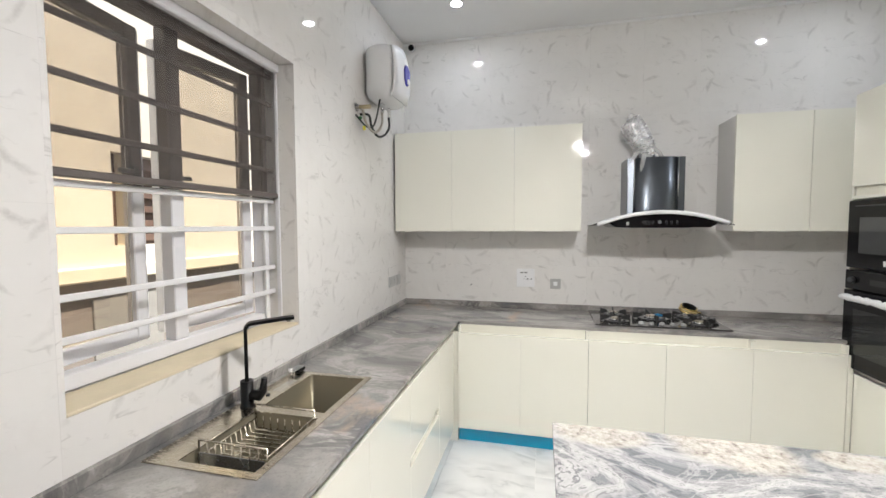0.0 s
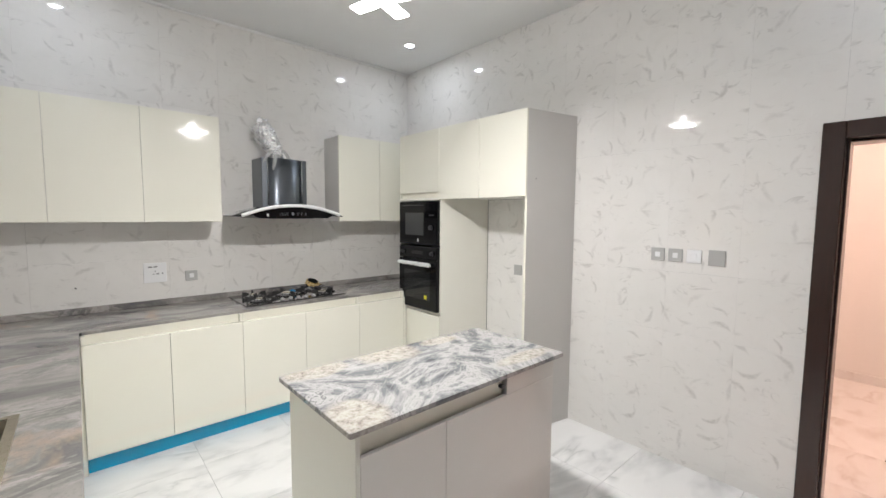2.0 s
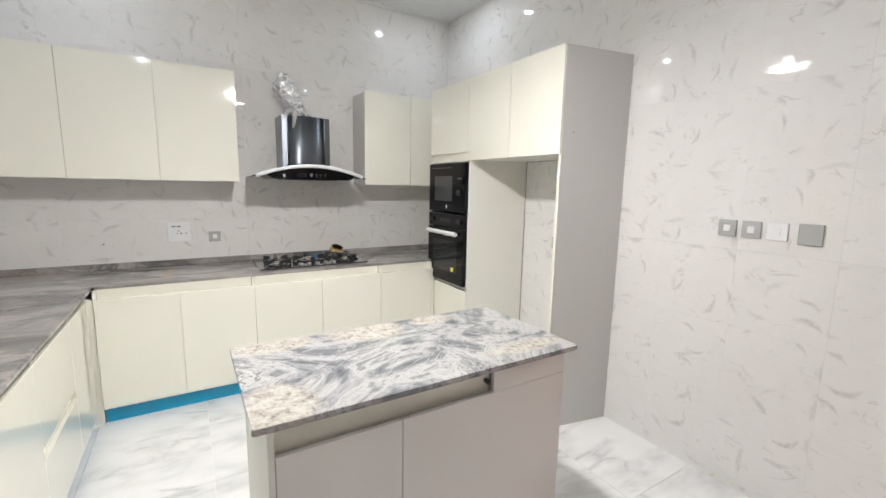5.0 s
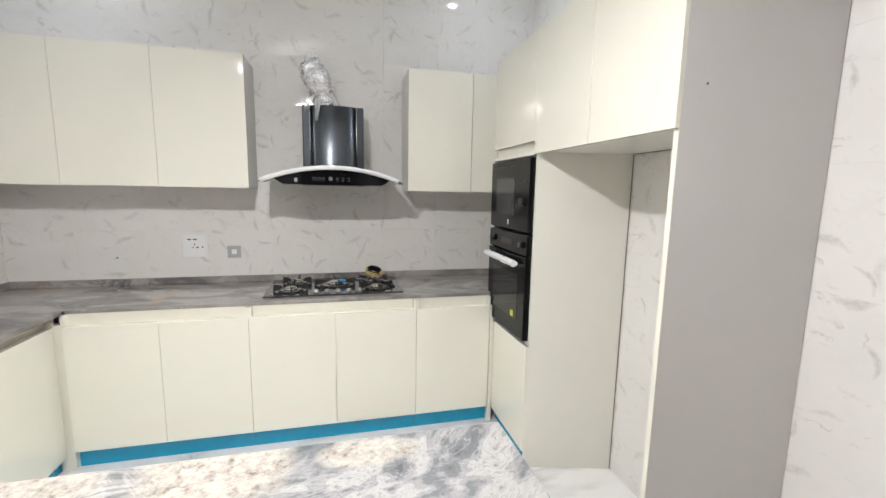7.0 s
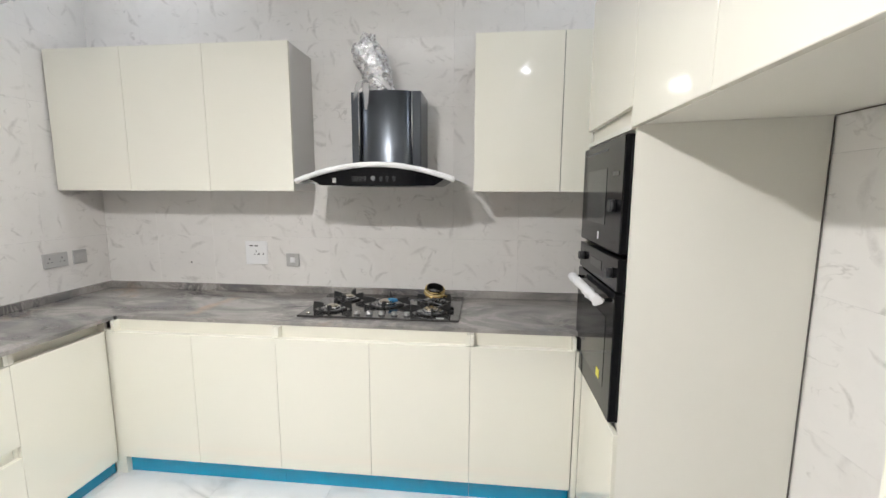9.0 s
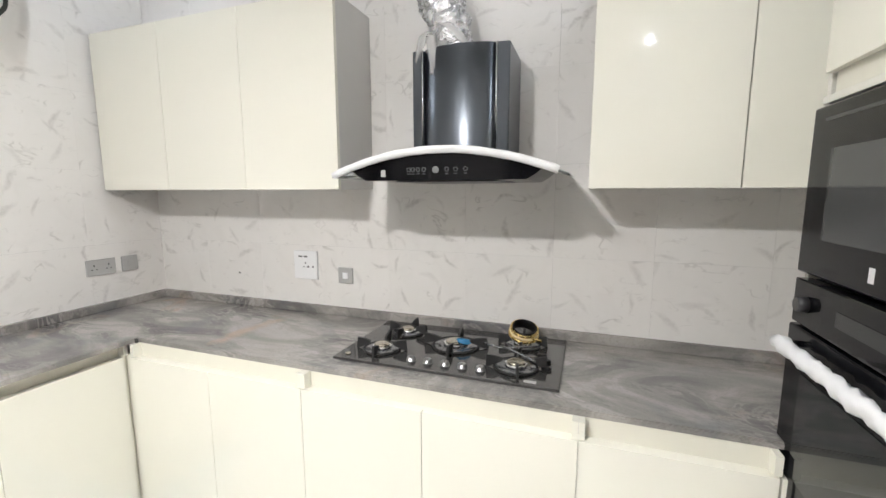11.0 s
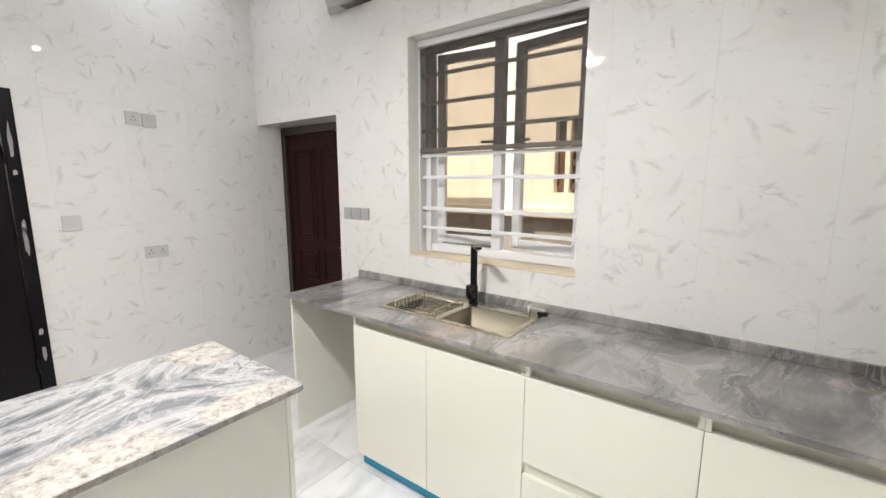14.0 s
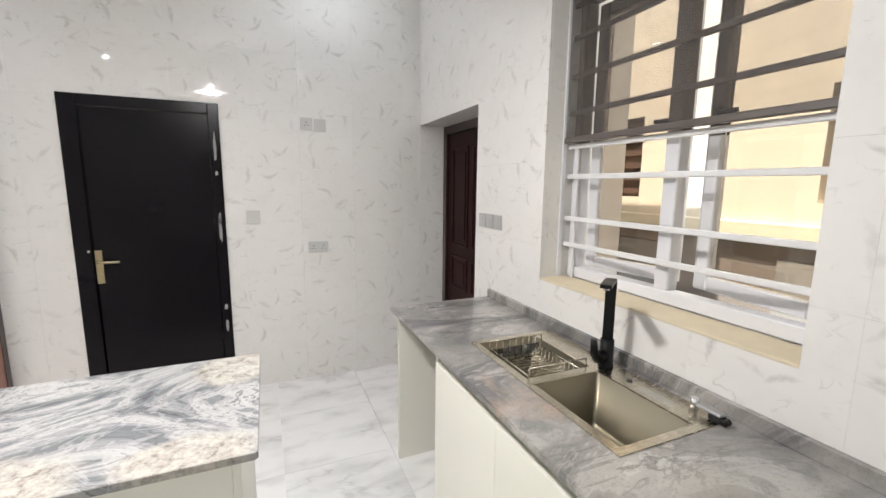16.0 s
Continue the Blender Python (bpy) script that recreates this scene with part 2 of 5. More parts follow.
def wood_material(name, dark, light, rough=0.28, coat=0.3):
    n = Nodes(name)
    p = n.place()
    mp = n.add("ShaderNodeMapping", Scale=(22.0, 22.0, 1.6))
    n.link(p, mp.inputs[0])
    g = n.noise(mp.outputs[0], 1.6, 5.0, 0.6, 0.8)
    f = n.noise(mp.outputs[0], 9.0, 3.0)
    col = n.mix(n.math("MULTIPLY_ADD", f, 0.35, n.math("MULTIPLY", g, 0.7)), dark, light)
    n.set(Base_Color=col, Roughness=rough, Coat_Weight=coat, Coat_Roughness=0.12)
    n.bsdf.inputs["Specular IOR Level"].default_value = 0.5 if coat else 0.15
    n.bump(g, 0.12, 0.001)
    return n.mat


def metal(name, colour, rough, scale=(1, 1, 1), aniso=0.0):
    n = Nodes(name)
    mp = n.add("ShaderNodeMapping", Scale=scale)
    n.link(n.place(), mp.inputs[0])
    f = n.noise(mp.outputs[0], 30.0, 4.0)
    n.set(Base_Color=n.mix(f, tuple(c * 0.9 for c in colour), colour), Metallic=1.0)
    n.link(n.math("MULTIPLY_ADD", f, 0.14, rough - 0.05), n.bsdf.inputs["Roughness"])
    if aniso:
        tan = n.add("ShaderNodeTangent")
        tan.direction_type, tan.axis = "RADIAL", "Z"
        n.link(tan.outputs[0], n.bsdf.inputs["Tangent"])
        n.bsdf.inputs["Anisotropic"].default_value = aniso
        n.bsdf.inputs["Anisotropic Rotation"].default_value = 0.25
    return n.mat


def glowing(name, colour, strength):
    n = Nodes(name)
    n.set(Base_Color=(0.8, 0.8, 0.8), Emission_Color=colour, Emission_Strength=strength)
    return n.mat


def glass_material(name, colour=(1, 1, 1)):
    n = Nodes(name)
    n.set(Base_Color=colour, Roughness=0.01, Transmission_Weight=1.0)
    n.bsdf.inputs["IOR"].default_value = 1.45
    return n.mat


def soft_gloss(name, colour, rough):
    """A dark coating with a weak, slightly uneven gloss."""
    n = Nodes(name)
    p = n.place()
    big = n.noise(p, 3.0, 4.0)
    n.set(Base_Color=n.mix(big, tuple(c * 0.7 for c in colour), tuple(c * 1.4 for c in colour)))
    n.link(n.math("MULTIPLY_ADD", big, 0.16, rough - 0.06), n.bsdf.inputs["Roughness"])
    n.bsdf.inputs["Specular IOR Level"].default_value = 0.22
    n.bump(n.noise(p, 60.0), 0.06)
    return n.mat


def foil_material():
    """Thin foil under crumpled clear film: bright creases at two sizes."""
    n = Nodes("crinkled_foil")
    p = n.place()
    f = n.noise(p, 26.0, 4.0, 0.6, 1.0)
    vo = n.add("ShaderNodeTexVoronoi", Scale=22.0)
    n.link(p, vo.inputs["Vector"])
    n.set(Base_Color=n.mix(f, (0.74, 0.74, 0.75), (0.93, 0.93, 0.94)), Metallic=0.75)
    n.link(n.math("MULTIPLY_ADD", f, 0.25, 0.14), n.bsdf.inputs["Roughness"])
    n.bump(n.math("ADD", n.math("MULTIPLY", f, 0.4), vo.outputs["Distance"]), 0.6, 0.02)
    return n.mat


def film_material():
    """Clear thin film: mostly seen through, with a sharp gloss."""
    n = Nodes("clear_film")
    tr = n.add("ShaderNodeBsdfTransparent")
    mx = n.add("ShaderNodeMixShader", Fac=0.42)
    n.link(tr.outputs[0], mx.inputs[1])
    n.link(n.bsdf.outputs[0], mx.inputs[2])
    n.link(mx.outputs[0], n.out.inputs[0])
    n.set(Base_Color=(0.85, 0.85, 0.86), Roughness=0.16, Metallic=0.3)
    return n.mat


def net_material():
    n = Nodes("insect_net")
    tr = n.add("ShaderNodeBsdfTransparent")
    mx = n.add("ShaderNodeMixShader")
    p = n.place()
    wav = n.math("MULTIPLY_ADD", n.noise(p, 9.0, 3.0, 0.5, 1.0), 0.12, 0.16)
    n.link(wav, mx.inputs[0])
    n.link(tr.outputs[0], mx.inputs[1])
    n.link(n.bsdf.outputs[0], mx.inputs[2])
    n.link(mx.outputs[0], n.out.inputs[0])
    n.set(Base_Color=(0.15, 0.13, 0.118), Roughness=0.8)
    return n.mat


M = {
    "tile": wall_tile_material(),
    "grout": plain("pale_grout", (0.82, 0.81, 0.79), 0.7),
    "ceiling": plain("white_ceiling_paint", (0.80, 0.80, 0.79), 0.65, vary=0.04, scale=3.0, bump=0.05),
    "floor": floor_material("white_marble_floor_tile", (0.83, 0.83, 0.82), (0.89, 0.89, 0.885), (0.42, 0.43, 0.43), 0.10),
    "hall_floor": floor_material("polished_hall_tile", (0.76, 0.72, 0.68), (0.83, 0.80, 0.77), (0.50, 0.40, 0.34), 0.14),
    "hall_wall": plain("white_wall_paint", (0.80, 0.77, 0.73), 0.6, vary=0.03, scale=2.0, bump=0.08),
    "insert": plain("brown_marble_insert", (0.07, 0.045, 0.035), 0.2, vary=0.3, scale=20),
    "counter": counter_material(),
    "island": island_material(),
    "cream": plain("cream_gloss_lacquer", (0.86, 0.845, 0.745), 0.075, vary=0.02, scale=4.0, coat=0.5),
    "carcass": plain("white_melamine", (0.81, 0.795, 0.72), 0.35, vary=0.03),
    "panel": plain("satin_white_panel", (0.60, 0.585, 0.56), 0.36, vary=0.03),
    "island_front": plain("gloss_taupe_white_lacquer", (0.74, 0.71, 0.67), 0.10, vary=0.02, coat=0.4),
    "channel": plain("beige_channel", (0.80, 0.78, 0.68), 0.35, vary=0.05),
    "blue": plain("blue_protective_film", (0.0, 0.34, 0.58), 0.22, vary=0.18, scale=12, coat=0.3),
    "black_glass": soft_gloss("black_glass", (0.005, 0.005, 0.006), 0.07),
    "dark_glass": plain("smoky_glass", (0.020, 0.022, 0.022), 0.03, vary=0.1),
    "mesh_glass": plain("grey_mesh_glass", (0.05, 0.053, 0.055), 0.05, vary=0.1),
    "hob_glass": plain("dark_grey_hob_glass", (0.045, 0.043, 0.041), 0.10, vary=0.15, coat=0.5),
    "burner_dish": plain("grey_burner_dish", (0.30, 0.305, 0.32), 0.26, 0.8, vary=0.15, scale=20),
    "beige_tape": plain("beige_tape", (0.62, 0.50, 0.28), 0.2, vary=0.1, coat=0.5),
    "iron": plain("black_cast_iron", (0.02, 0.02, 0.02), 0.5, vary=0.3, scale=30, bump=0.2),
    "black": soft_gloss("matt_black_paint", (0.006, 0.006, 0.006), 0.35),
    "rubber": plain("black_rubber", (0.02, 0.02, 0.018), 0.6, vary=0.2),
    "steel": metal("brushed_steel", (0.62, 0.57, 0.47), 0.24, (1, 14, 1)),
    # the shade inside the bowls is put into this darker brushed steel
    "sink": metal("shaded_sink_steel", (0.235, 0.21, 0.155), 0.40, (18, 1, 18)),
    "chrome": metal("chrome", (0.80, 0.80, 0.80), 0.12),
    "hood_steel": metal("smoked_steel", (0.15, 0.165, 0.185), 0.30, (30, 30, 1), 0.85),
    "knob": metal("satin_dark_chrome", (0.42, 0.42, 0.42), 0.28),
    "foil": foil_material(),
    "brass": metal("aged_brass", (0.55, 0.47, 0.30), 0.3),
    "gold": metal("gold_foil", (0.75, 0.55, 0.22), 0.25),
    "foam": plain("white_foam_wrap", (0.80, 0.80, 0.80), 0.7, vary=0.08, scale=25, bump=0.4),
    "white_plastic": plain("white_plastic", (0.86, 0.865, 0.87), 0.25, vary=0.02),
    "grey_plastic": plain("silver_grey_plastic", (0.44, 0.44, 0.43), 0.35, vary=0.04),
    "pale_plastic": plain("pale_grey_plastic", (0.56, 0.555, 0.54), 0.35, vary=0.04),
    "dark_plastic": plain("dark_plastic", (0.03, 0.03, 0.032), 0.3),
    "blue_plastic": plain("violet_blue_plastic", (0.06, 0.06, 0.36), 0.2, vary=0.05),
    "blue_film": plain("blue_wrap", (0.05, 0.22, 0.42), 0.2, vary=0.2),
    "yellow": plain("yellow_sticker", (0.75, 0.68, 0.05), 0.4),
    "green": plain("green_plastic", (0.04, 0.17, 0.06), 0.4),
    "mahogany": wood_material("dark_mahogany", (0.010, 0.0025, 0.002), (0.030, 0.007, 0.006), 0.5, 0.0),
    "frame_wood": wood_material("dark_stained_frame", (0.014, 0.007, 0.005), (0.045, 0.020, 0.014)),
    "black_door": soft_gloss("black_coated_steel", (0.004, 0.003, 0.0045), 0.22),
    "smear": plain("white_plaster_smear", (0.30, 0.29, 0.285), 0.7, vary=0.35, scale=18),
    "pvc": plain("white_window_aluminium", (0.78, 0.78, 0.80), 0.3, vary=0.03),
    "bar": plain("white_painted_bar", (0.80, 0.80, 0.80), 0.4, vary=0.04),
    "sill": plain("bare_sandstone_sill", (0.70, 0.61, 0.44), 0.7, vary=0.2, scale=14, bump=0.2),
    "bronze": plain("dark_bronze_aluminium", (0.13, 0.112, 0.102), 0.38, vary=0.15),
    "net": net_material(),
    "pane": glass_material("bronze_tinted_glass", (0.62, 0.555, 0.475)),
    "hood_pane": glass_material("hood_glass", (0.75, 0.80, 0.80)),
    "facade": plain("yellow_render", (0.84, 0.775, 0.66), 0.8, vary=0.08, scale=1.4, bump=0.2),
    "facade_low": plain("grey_brown_render", (0.26, 0.225, 0.20), 0.8, vary=0.25, scale=2.0, bump=0.2),
    "facade_band": plain("pale_yellow_band", (0.87, 0.80, 0.64), 0.8, vary=0.06),
    "paving": plain("alley_concrete", (0.32, 0.31, 0.29), 0.85, vary=0.2, scale=3.0, bump=0.3),
    "brown_frame": plain("brown_window_frame", (0.13, 0.08, 0.06), 0.5),
    "led": glowing("led_panel", (1.0, 0.98, 0.96), 14.0),
    "spot_led": glowing("spot_led", (0.9, 0.95, 1.0), 25.0),
    "wire": plain("dark_cable", (0.03, 0.035, 0.03), 0.45),
    "braid": metal("braided_hose", (0.50, 0.47, 0.40), 0.35, (60, 60, 60)),
    "film": film_material(),
    "hall_glow": glowing("peach_globe", (1.0, 0.70, 0.55), 4.0),
    "leaf_wood": wood_material("brown_door_wood", (0.16, 0.075, 0.055), (0.27, 0.14, 0.10)),
    "dim_print": plain("faint_grey_print", (0.16, 0.165, 0.17), 0.3, vary=0.05),
    "print": plain("white_print", (0.7, 0.7, 0.7), 0.5),
}

# ---- building helpers ----


def cuboid(bm, x0, x1, y0, y1, z0, z1, bevel=0.0, segments=1):
    vs = [bm.verts.new((x, y, z)) for z in (z0, z1) for y in (y0, y1) for x in (x0, x1)]
    fs = [bm.faces.new([vs[i] for i in q]) for q in ((0, 2, 3, 1), (4, 5, 7, 6), (0, 1, 5, 4), (2, 6, 7, 3), (0, 4, 6, 2), (1, 3, 7, 5))]
    if bevel:
        es = list({e for f in fs for e in f.edges})
        bmesh.ops.bevel(bm, geom=es, offset=bevel, segments=segments, affect="EDGES", profile=0.5)
    return bm


def tube(bm, points, radius, sides=10, caps=True):
    """A round bar along points; radius may be a list."""
    pts = [Vector(p) for p in points]
    rad = radius if isinstance(radius, (list, tuple)) else [radius] * len(pts)
    rings, up = [], None
    for i, p in enumerate(pts):
        d = (pts[min(i + 1, len(pts) - 1)] - pts[max(i - 1, 0)]).normalized()
        if up is None:
            up = d.orthogonal().normalized()
        side = d.cross(up)
        side = side.normalized() if side.length > 1e-5 else d.orthogonal().normalized()
        up = side.cross(d).normalized()
        rings.append([bm.verts.new(p + rad[i] * (math.cos(a) * up + math.sin(a) * side)) for a in [2 * math.pi * k / sides for k in range(sides)]])
    for r, s in zip(rings, rings[1:]):
        for k in range(sides):
            f = bm.faces.new((r[k], r[(k + 1) % sides], s[(k + 1) % sides], s[k]))
            f.smooth = True
    if caps:
        bm.faces.new(rings[0][::-1]), bm.faces.new(rings[-1])
    return bm


def disc(bm, centre, radius, thick, axis="z", sides=24):
    c = Vector(centre)
    d = Vector({"x": (1, 0, 0), "y": (0, 1, 0), "z": (0, 0, 1)}[axis]) * thick
    return tube(bm, (c, c + d), radius, sides)


def slab(bm, us, vs, keep, w0, w1, axis):
    """A plate on a grid of cells, with holes; axis is the way of its thickness."""
    def at(u, v, w):
        return {"x": (w, u, v), "y": (u, w, v), "z": (u, v, w)}[axis]
    made = {}

    def vert(i, j, k):
        if (i, j, k) not in made:
            made[i, j, k] = bm.verts.new(at(us[i], vs[j], (w0, w1)[k]))
        return made[i, j, k]
    on = {(i, j) for i in range(len(us) - 1) for j in range(len(vs) - 1) if keep((us[i] + us[i + 1]) / 2, (vs[j] + vs[j + 1]) / 2)}
    for i, j in on:
        for k in (0, 1):
            q = [vert(i, j, k), vert(i + 1, j, k), vert(i + 1, j + 1, k), vert(i, j + 1, k)]
            bm.faces.new(q if k else q[::-1])
        for (di, dj), (a, b) in {(-1, 0): ((0, 1), (0, 0)), (1, 0): ((1, 0), (1, 1)), (0, -1): ((0, 0), (1, 0)), (0, 1): ((1, 1), (0, 1))}.items():
            if (i + di, j + dj) not in on:
                bm.faces.new((vert(i + a[0], j + a[1], 0), vert(i + b[0], j + b[1], 0), vert(i + b[0], j + b[1], 1), vert(i + a[0], j + a[1], 1)))
    bmesh.ops.recalc_face_normals(bm, faces=bm.faces)
    return bm


def base_of(ob):
    """Where a thing's own origin lies in the world."""
    p = Vector((0, 0, 0))
    while ob:
        p += ob.location
        ob = ob.parent
    return p


def part(name, bm, material, parent=None, label="", recalc=True):
    """One mesh object from a bmesh in world places, under a thing or a part."""
    if recalc:
        bmesh.ops.recalc_face_normals(bm, faces=bm.faces)
    if parent:
        bmesh.ops.translate(bm, verts=bm.verts, vec=-base_of(parent))
    me = bpy.data.meshes.new(name)
    bm.to_mesh(me)
    bm.free()
    me.materials.append(M[material])
    ob = new(name, me)
    ob.parent = parent
    if label:
        tagged(ob, label)
    return ob


def block(name, material, parent, x0, x1, y0, y1, z0, z1, bevel=0.0015, label="", segments=1):
    return part(name, cuboid(bmesh.new(), min(x0, x1), max(x0, x1), min(y0, y1), max(y0, y1), min(z0, z1), max(z0, z1), bevel, segments), material, parent, label)


def curved(points, steps=6):
    """Points along a smooth line through the given ones."""
    p = [Vector(q) for q in points]
    p = [p[0] * 2 - p[1], *p, p[-1] * 2 - p[-2]]
    out = []
    for a, b, c, d in zip(p, p[1:], p[2:], p[3:]):
        for k in range(steps):
            t = k / steps
            out.append(0.5 * (2 * b + (c - a) * t + (2 * a - 5 * b + 4 * c - d) * t * t + (3 * b - a - 3 * c + d) * t ** 3))
    return out + [p[-2]]


def hose(name, material, parent, points, radius):
    return part(name, tube(bmesh.new(), curved(points), radius, 8), material, parent)


def bar(name, material, parent, points, radius, label="", sides=10):
    return part(name, tube(bmesh.new(), points, radius, sides), material, parent, label)


def thing(name, place, label, category, group=""):
    ob = new(name)
    ob.location = place
    ob.empty_display_size = 0.1
    return tagged(ob, label, category, group)


def single(ob, label, category, group=""):
    return tagged(ob, label, category, group)


def structure(ob, label, category):
    return tagged(ob, label, category, "", "structure")


def arc(centre, r, a0, a1, n, plane="xz"):
    pts = []
    for k in range(n + 1):
        a = radians(a0 + (a1 - a0) * k / n)
        c, s = r * math.cos(a), r * math.sin(a)
        pts.append({"xz": (centre[0] + c, centre[1], centre[2] + s), "yz": (centre[0], centre[1] + c, centre[2] + s), "xy": (centre[0] + c, centre[1] + s, centre[2])}[plane])
    return pts

# ---- the large structure ----
T = 0.012  # tile thickness
WIN = (0.866, 1.944, 1.105, 2.42)      # window opening: y0, y1, z0, z1
REC = (YB, 0.19, 0.0, 2.04)            # door recess in the window wall
DOOR = (-0.80, 0.045, 0.0, 2.09)       # hall door opening in the side wall
BACK = (0.33, 1.165, 0.0, 2.075)       # outside door opening in the rear wall


def tag_wall(name, axis, w0, w1, us, vs, keep, label):
    return structure(part(name, slab(bmesh.new(), us, vs, keep, w0, w1, axis), "grout"), label, "wall")


def outside(*holes):
    return lambda u, v: not any(h[0] < u < h[1] and h[2] < v < h[3] for h in holes)


wall_west = tag_wall("wall_west", "x", XL - 0.24, XL - T, [YB - 0.24, YB - T, 0.19 + T, WIN[0] - T, WIN[1] + T, YF + 0.2], [0, WIN[2], 2.04 + T, WIN[3] + T, CEIL], outside((WIN[0] - T, WIN[1] + T, WIN[2], WIN[3] + T), (YB - T, 0.19 + T, 0, 2.04 + T)), "white marble-tiled wall with a window and a door recess")
wall_east = tag_wall("wall_east", "x", XR + T, XR + 0.20, [YB - 0.2, DOOR[0], DOOR[1], YF + 0.2], [0, DOOR[3], CEIL], outside(DOOR), "white marble-tiled wall with an open doorway")
wall_north = tag_wall("wall_north", "y", YF + T, YF + 0.2, [XL - 0.23, XR + 0.19], [0, CEIL], outside(), "white marble-tiled wall behind the hob")
wall_south = tag_wall("wall_south", "y", YB - 0.20, YB - T, [XL - 0.9, BACK[0], BACK[1], XR + 0.19], [0, BACK[3], CEIL], outside(BACK), "white marble-tiled wall with a black steel door")
ceiling = structure(block("ceiling", "ceiling", None, XL - 0.24, XR + 0.2, YB - 0.2, YF + 0.2, CEIL, CEIL + 0.15, 0), "plain white painted ceiling with recessed spots", "ceiling")
floor = structure(block("floor", "grout", None, XL - 0.9, XR + 0.10, YB - 0.2, YF + 0.2, -0.12, -0.008, 0), "white marble floor tiles with grey veins", "floor")
trim = structure(part("trim", cuboid(bmesh.new(), XL, XR, YF - 0.012, YF, CEIL - 0.02, CEIL, 0.003), "ceiling"), "thin white joint bead under the ceiling", "trim")

# recess around the inner door: side, head and back walls
rec_side = structure(block("wall_recess_side", "grout", None, XL - 0.9, XL - 0.24, 0.19, 0.39, 0, CEIL, 0), "plain wall beside the recessed door", "wall")
rec_head = structure(block("wall_recess_head", "grout", None, XL - 0.9, XL - 0.24, YB, 0.19, 2.04, CEIL, 0), "plain wall above the recessed door", "wall")
rec_back = structure(block("wall_recess_back", "grout", None, XL - 1.0, XL - 0.9, YB - 0.2, 0.39, 0, CEIL, 0), "plain wall behind the recessed door", "wall")

# hall beyond the side door
HX = 5.24
hall_floor = structure(block("floor_hall", "grout", None, XR + 0.10, HX + 0.2, -3.2, 2.2, -0.12, -0.008, 0), "cream marble hall floor with brown diamond inserts", "floor")
for nm, b in (("wall_hall_east", (HX, HX + 0.2, -3.2, 2.2, 0, CEIL)), ("wall_hall_north", (XR + 0.20, HX, 2.0, 2.2, 0, CEIL)), ("wall_hall_south", (XR + 0.20, HX, -3.2, -3.0, 0, CEIL)), ("wall_hall_west", (XR + 0.05, XR + 0.20, -3.0, YB - 0.2, 0, CEIL))):
    structure(block(nm, "hall_wall", None, *b, 0), "smooth painted hall wall in peach light", "wall")
structure(block("ceiling_hall", "ceiling", None, XR + 0.20, HX + 0.2, -3.2, 2.2, CEIL, CEIL + 0.15, 0), "plain white hall ceiling", "ceiling")
structure(block("wall_hall_inner", "hall_wall", None, XR + 0.201, XR + 0.212, DOOR[1] + 0.001, 2.0, 0, CEIL, 0), "painted hall side of the kitchen wall", "wall")
skirting = structure(block("baseboard", "hall_floor", None, HX - 0.012, HX, -3.0, 2.0, 0, 0.085, 0.002), "marble skirting along the hall wall", "baseboard")

# outside: alley, facade across, ground
structure(block("ground", "paving", None, -60, XL - 1.001, -60, 60, -0.5, -0.3, 0), "concrete alley between two houses", "ground")


# ---- inner door, outside door, hall door ----
def lever_handle(parent, at, out, along, material, reach=0.05):
    """A backplate with a lever; out and along are axis vectors."""
    c, o, a = Vector(at), Vector(out), Vector(along)
    up = Vector((0, 0, 1))
    bm = bmesh.new()
    cuboid(bm, -0.020, 0.020, 0, 0.008, -0.11, 0.11, 0.003, 2)
    m = Matrix((a, o, up)).transposed().to_4x4()
    m.translation = c
    bmesh.ops.transform(bm, matrix=m, verts=bm.verts)
    h = part("handle", bm, material, parent, "metal lever handle on a long plate")
    p = c + up * 0.035
    bar("lever", material, h, [p + o * 0.006, p + o * (reach - 0.005), p + o * reach + a * 0.012, p + o * reach + a * 0.12], [0.010, 0.009, 0.009, 0.007])
    bar("key_cylinder", material, h, [c - up * 0.05 + o * 0.006, c - up * 0.05 + o * 0.018], 0.010)
    return h


def moulding(parent, name, material, axis, w, u0, u1, v0, v1, proud):
    """A raised frame with a fielded panel on a door's face."""
    def place(bm):
        if axis == "x":
            bmesh.ops.transform(bm, matrix=Matrix(((0, 0, 1, 0), (1, 0, 0, 0), (0, 1, 0, 0), (0, 0, 0, 1))), verts=bm.verts)
            bmesh.ops.translate(bm, verts=bm.verts, vec=(w, 0, 0))
        else:
            bmesh.ops.transform(bm, matrix=Matrix(((1, 0, 0, 0), (0, 0, 1, 0), (0, 1, 0, 0), (0, 0, 0, 1))), verts=bm.verts)
            bmesh.ops.translate(bm, verts=bm.verts, vec=(0, w, 0))
    bm = bmesh.new()
    b, lo, hi = 0.022, min(0, proud), max(0, proud)
    for a0, a1, c0, c1 in ((u0, u1, v0, v0 + b), (u0, u1, v1 - b, v1), (u0, u0 + b, v0 + b, v1 - b), (u1 - b, u1, v0 + b, v1 - b)):
        cuboid(bm, a0, a1, c0, c1, lo, hi, 0.004)
    cuboid(bm, u0 + 0.05, u1 - 0.05, v0 + 0.05, v1 - 0.05, min(0, proud * 0.7), max(0, proud * 0.7), 0.006)
    place(bm)
    part(name, bm, material, parent)


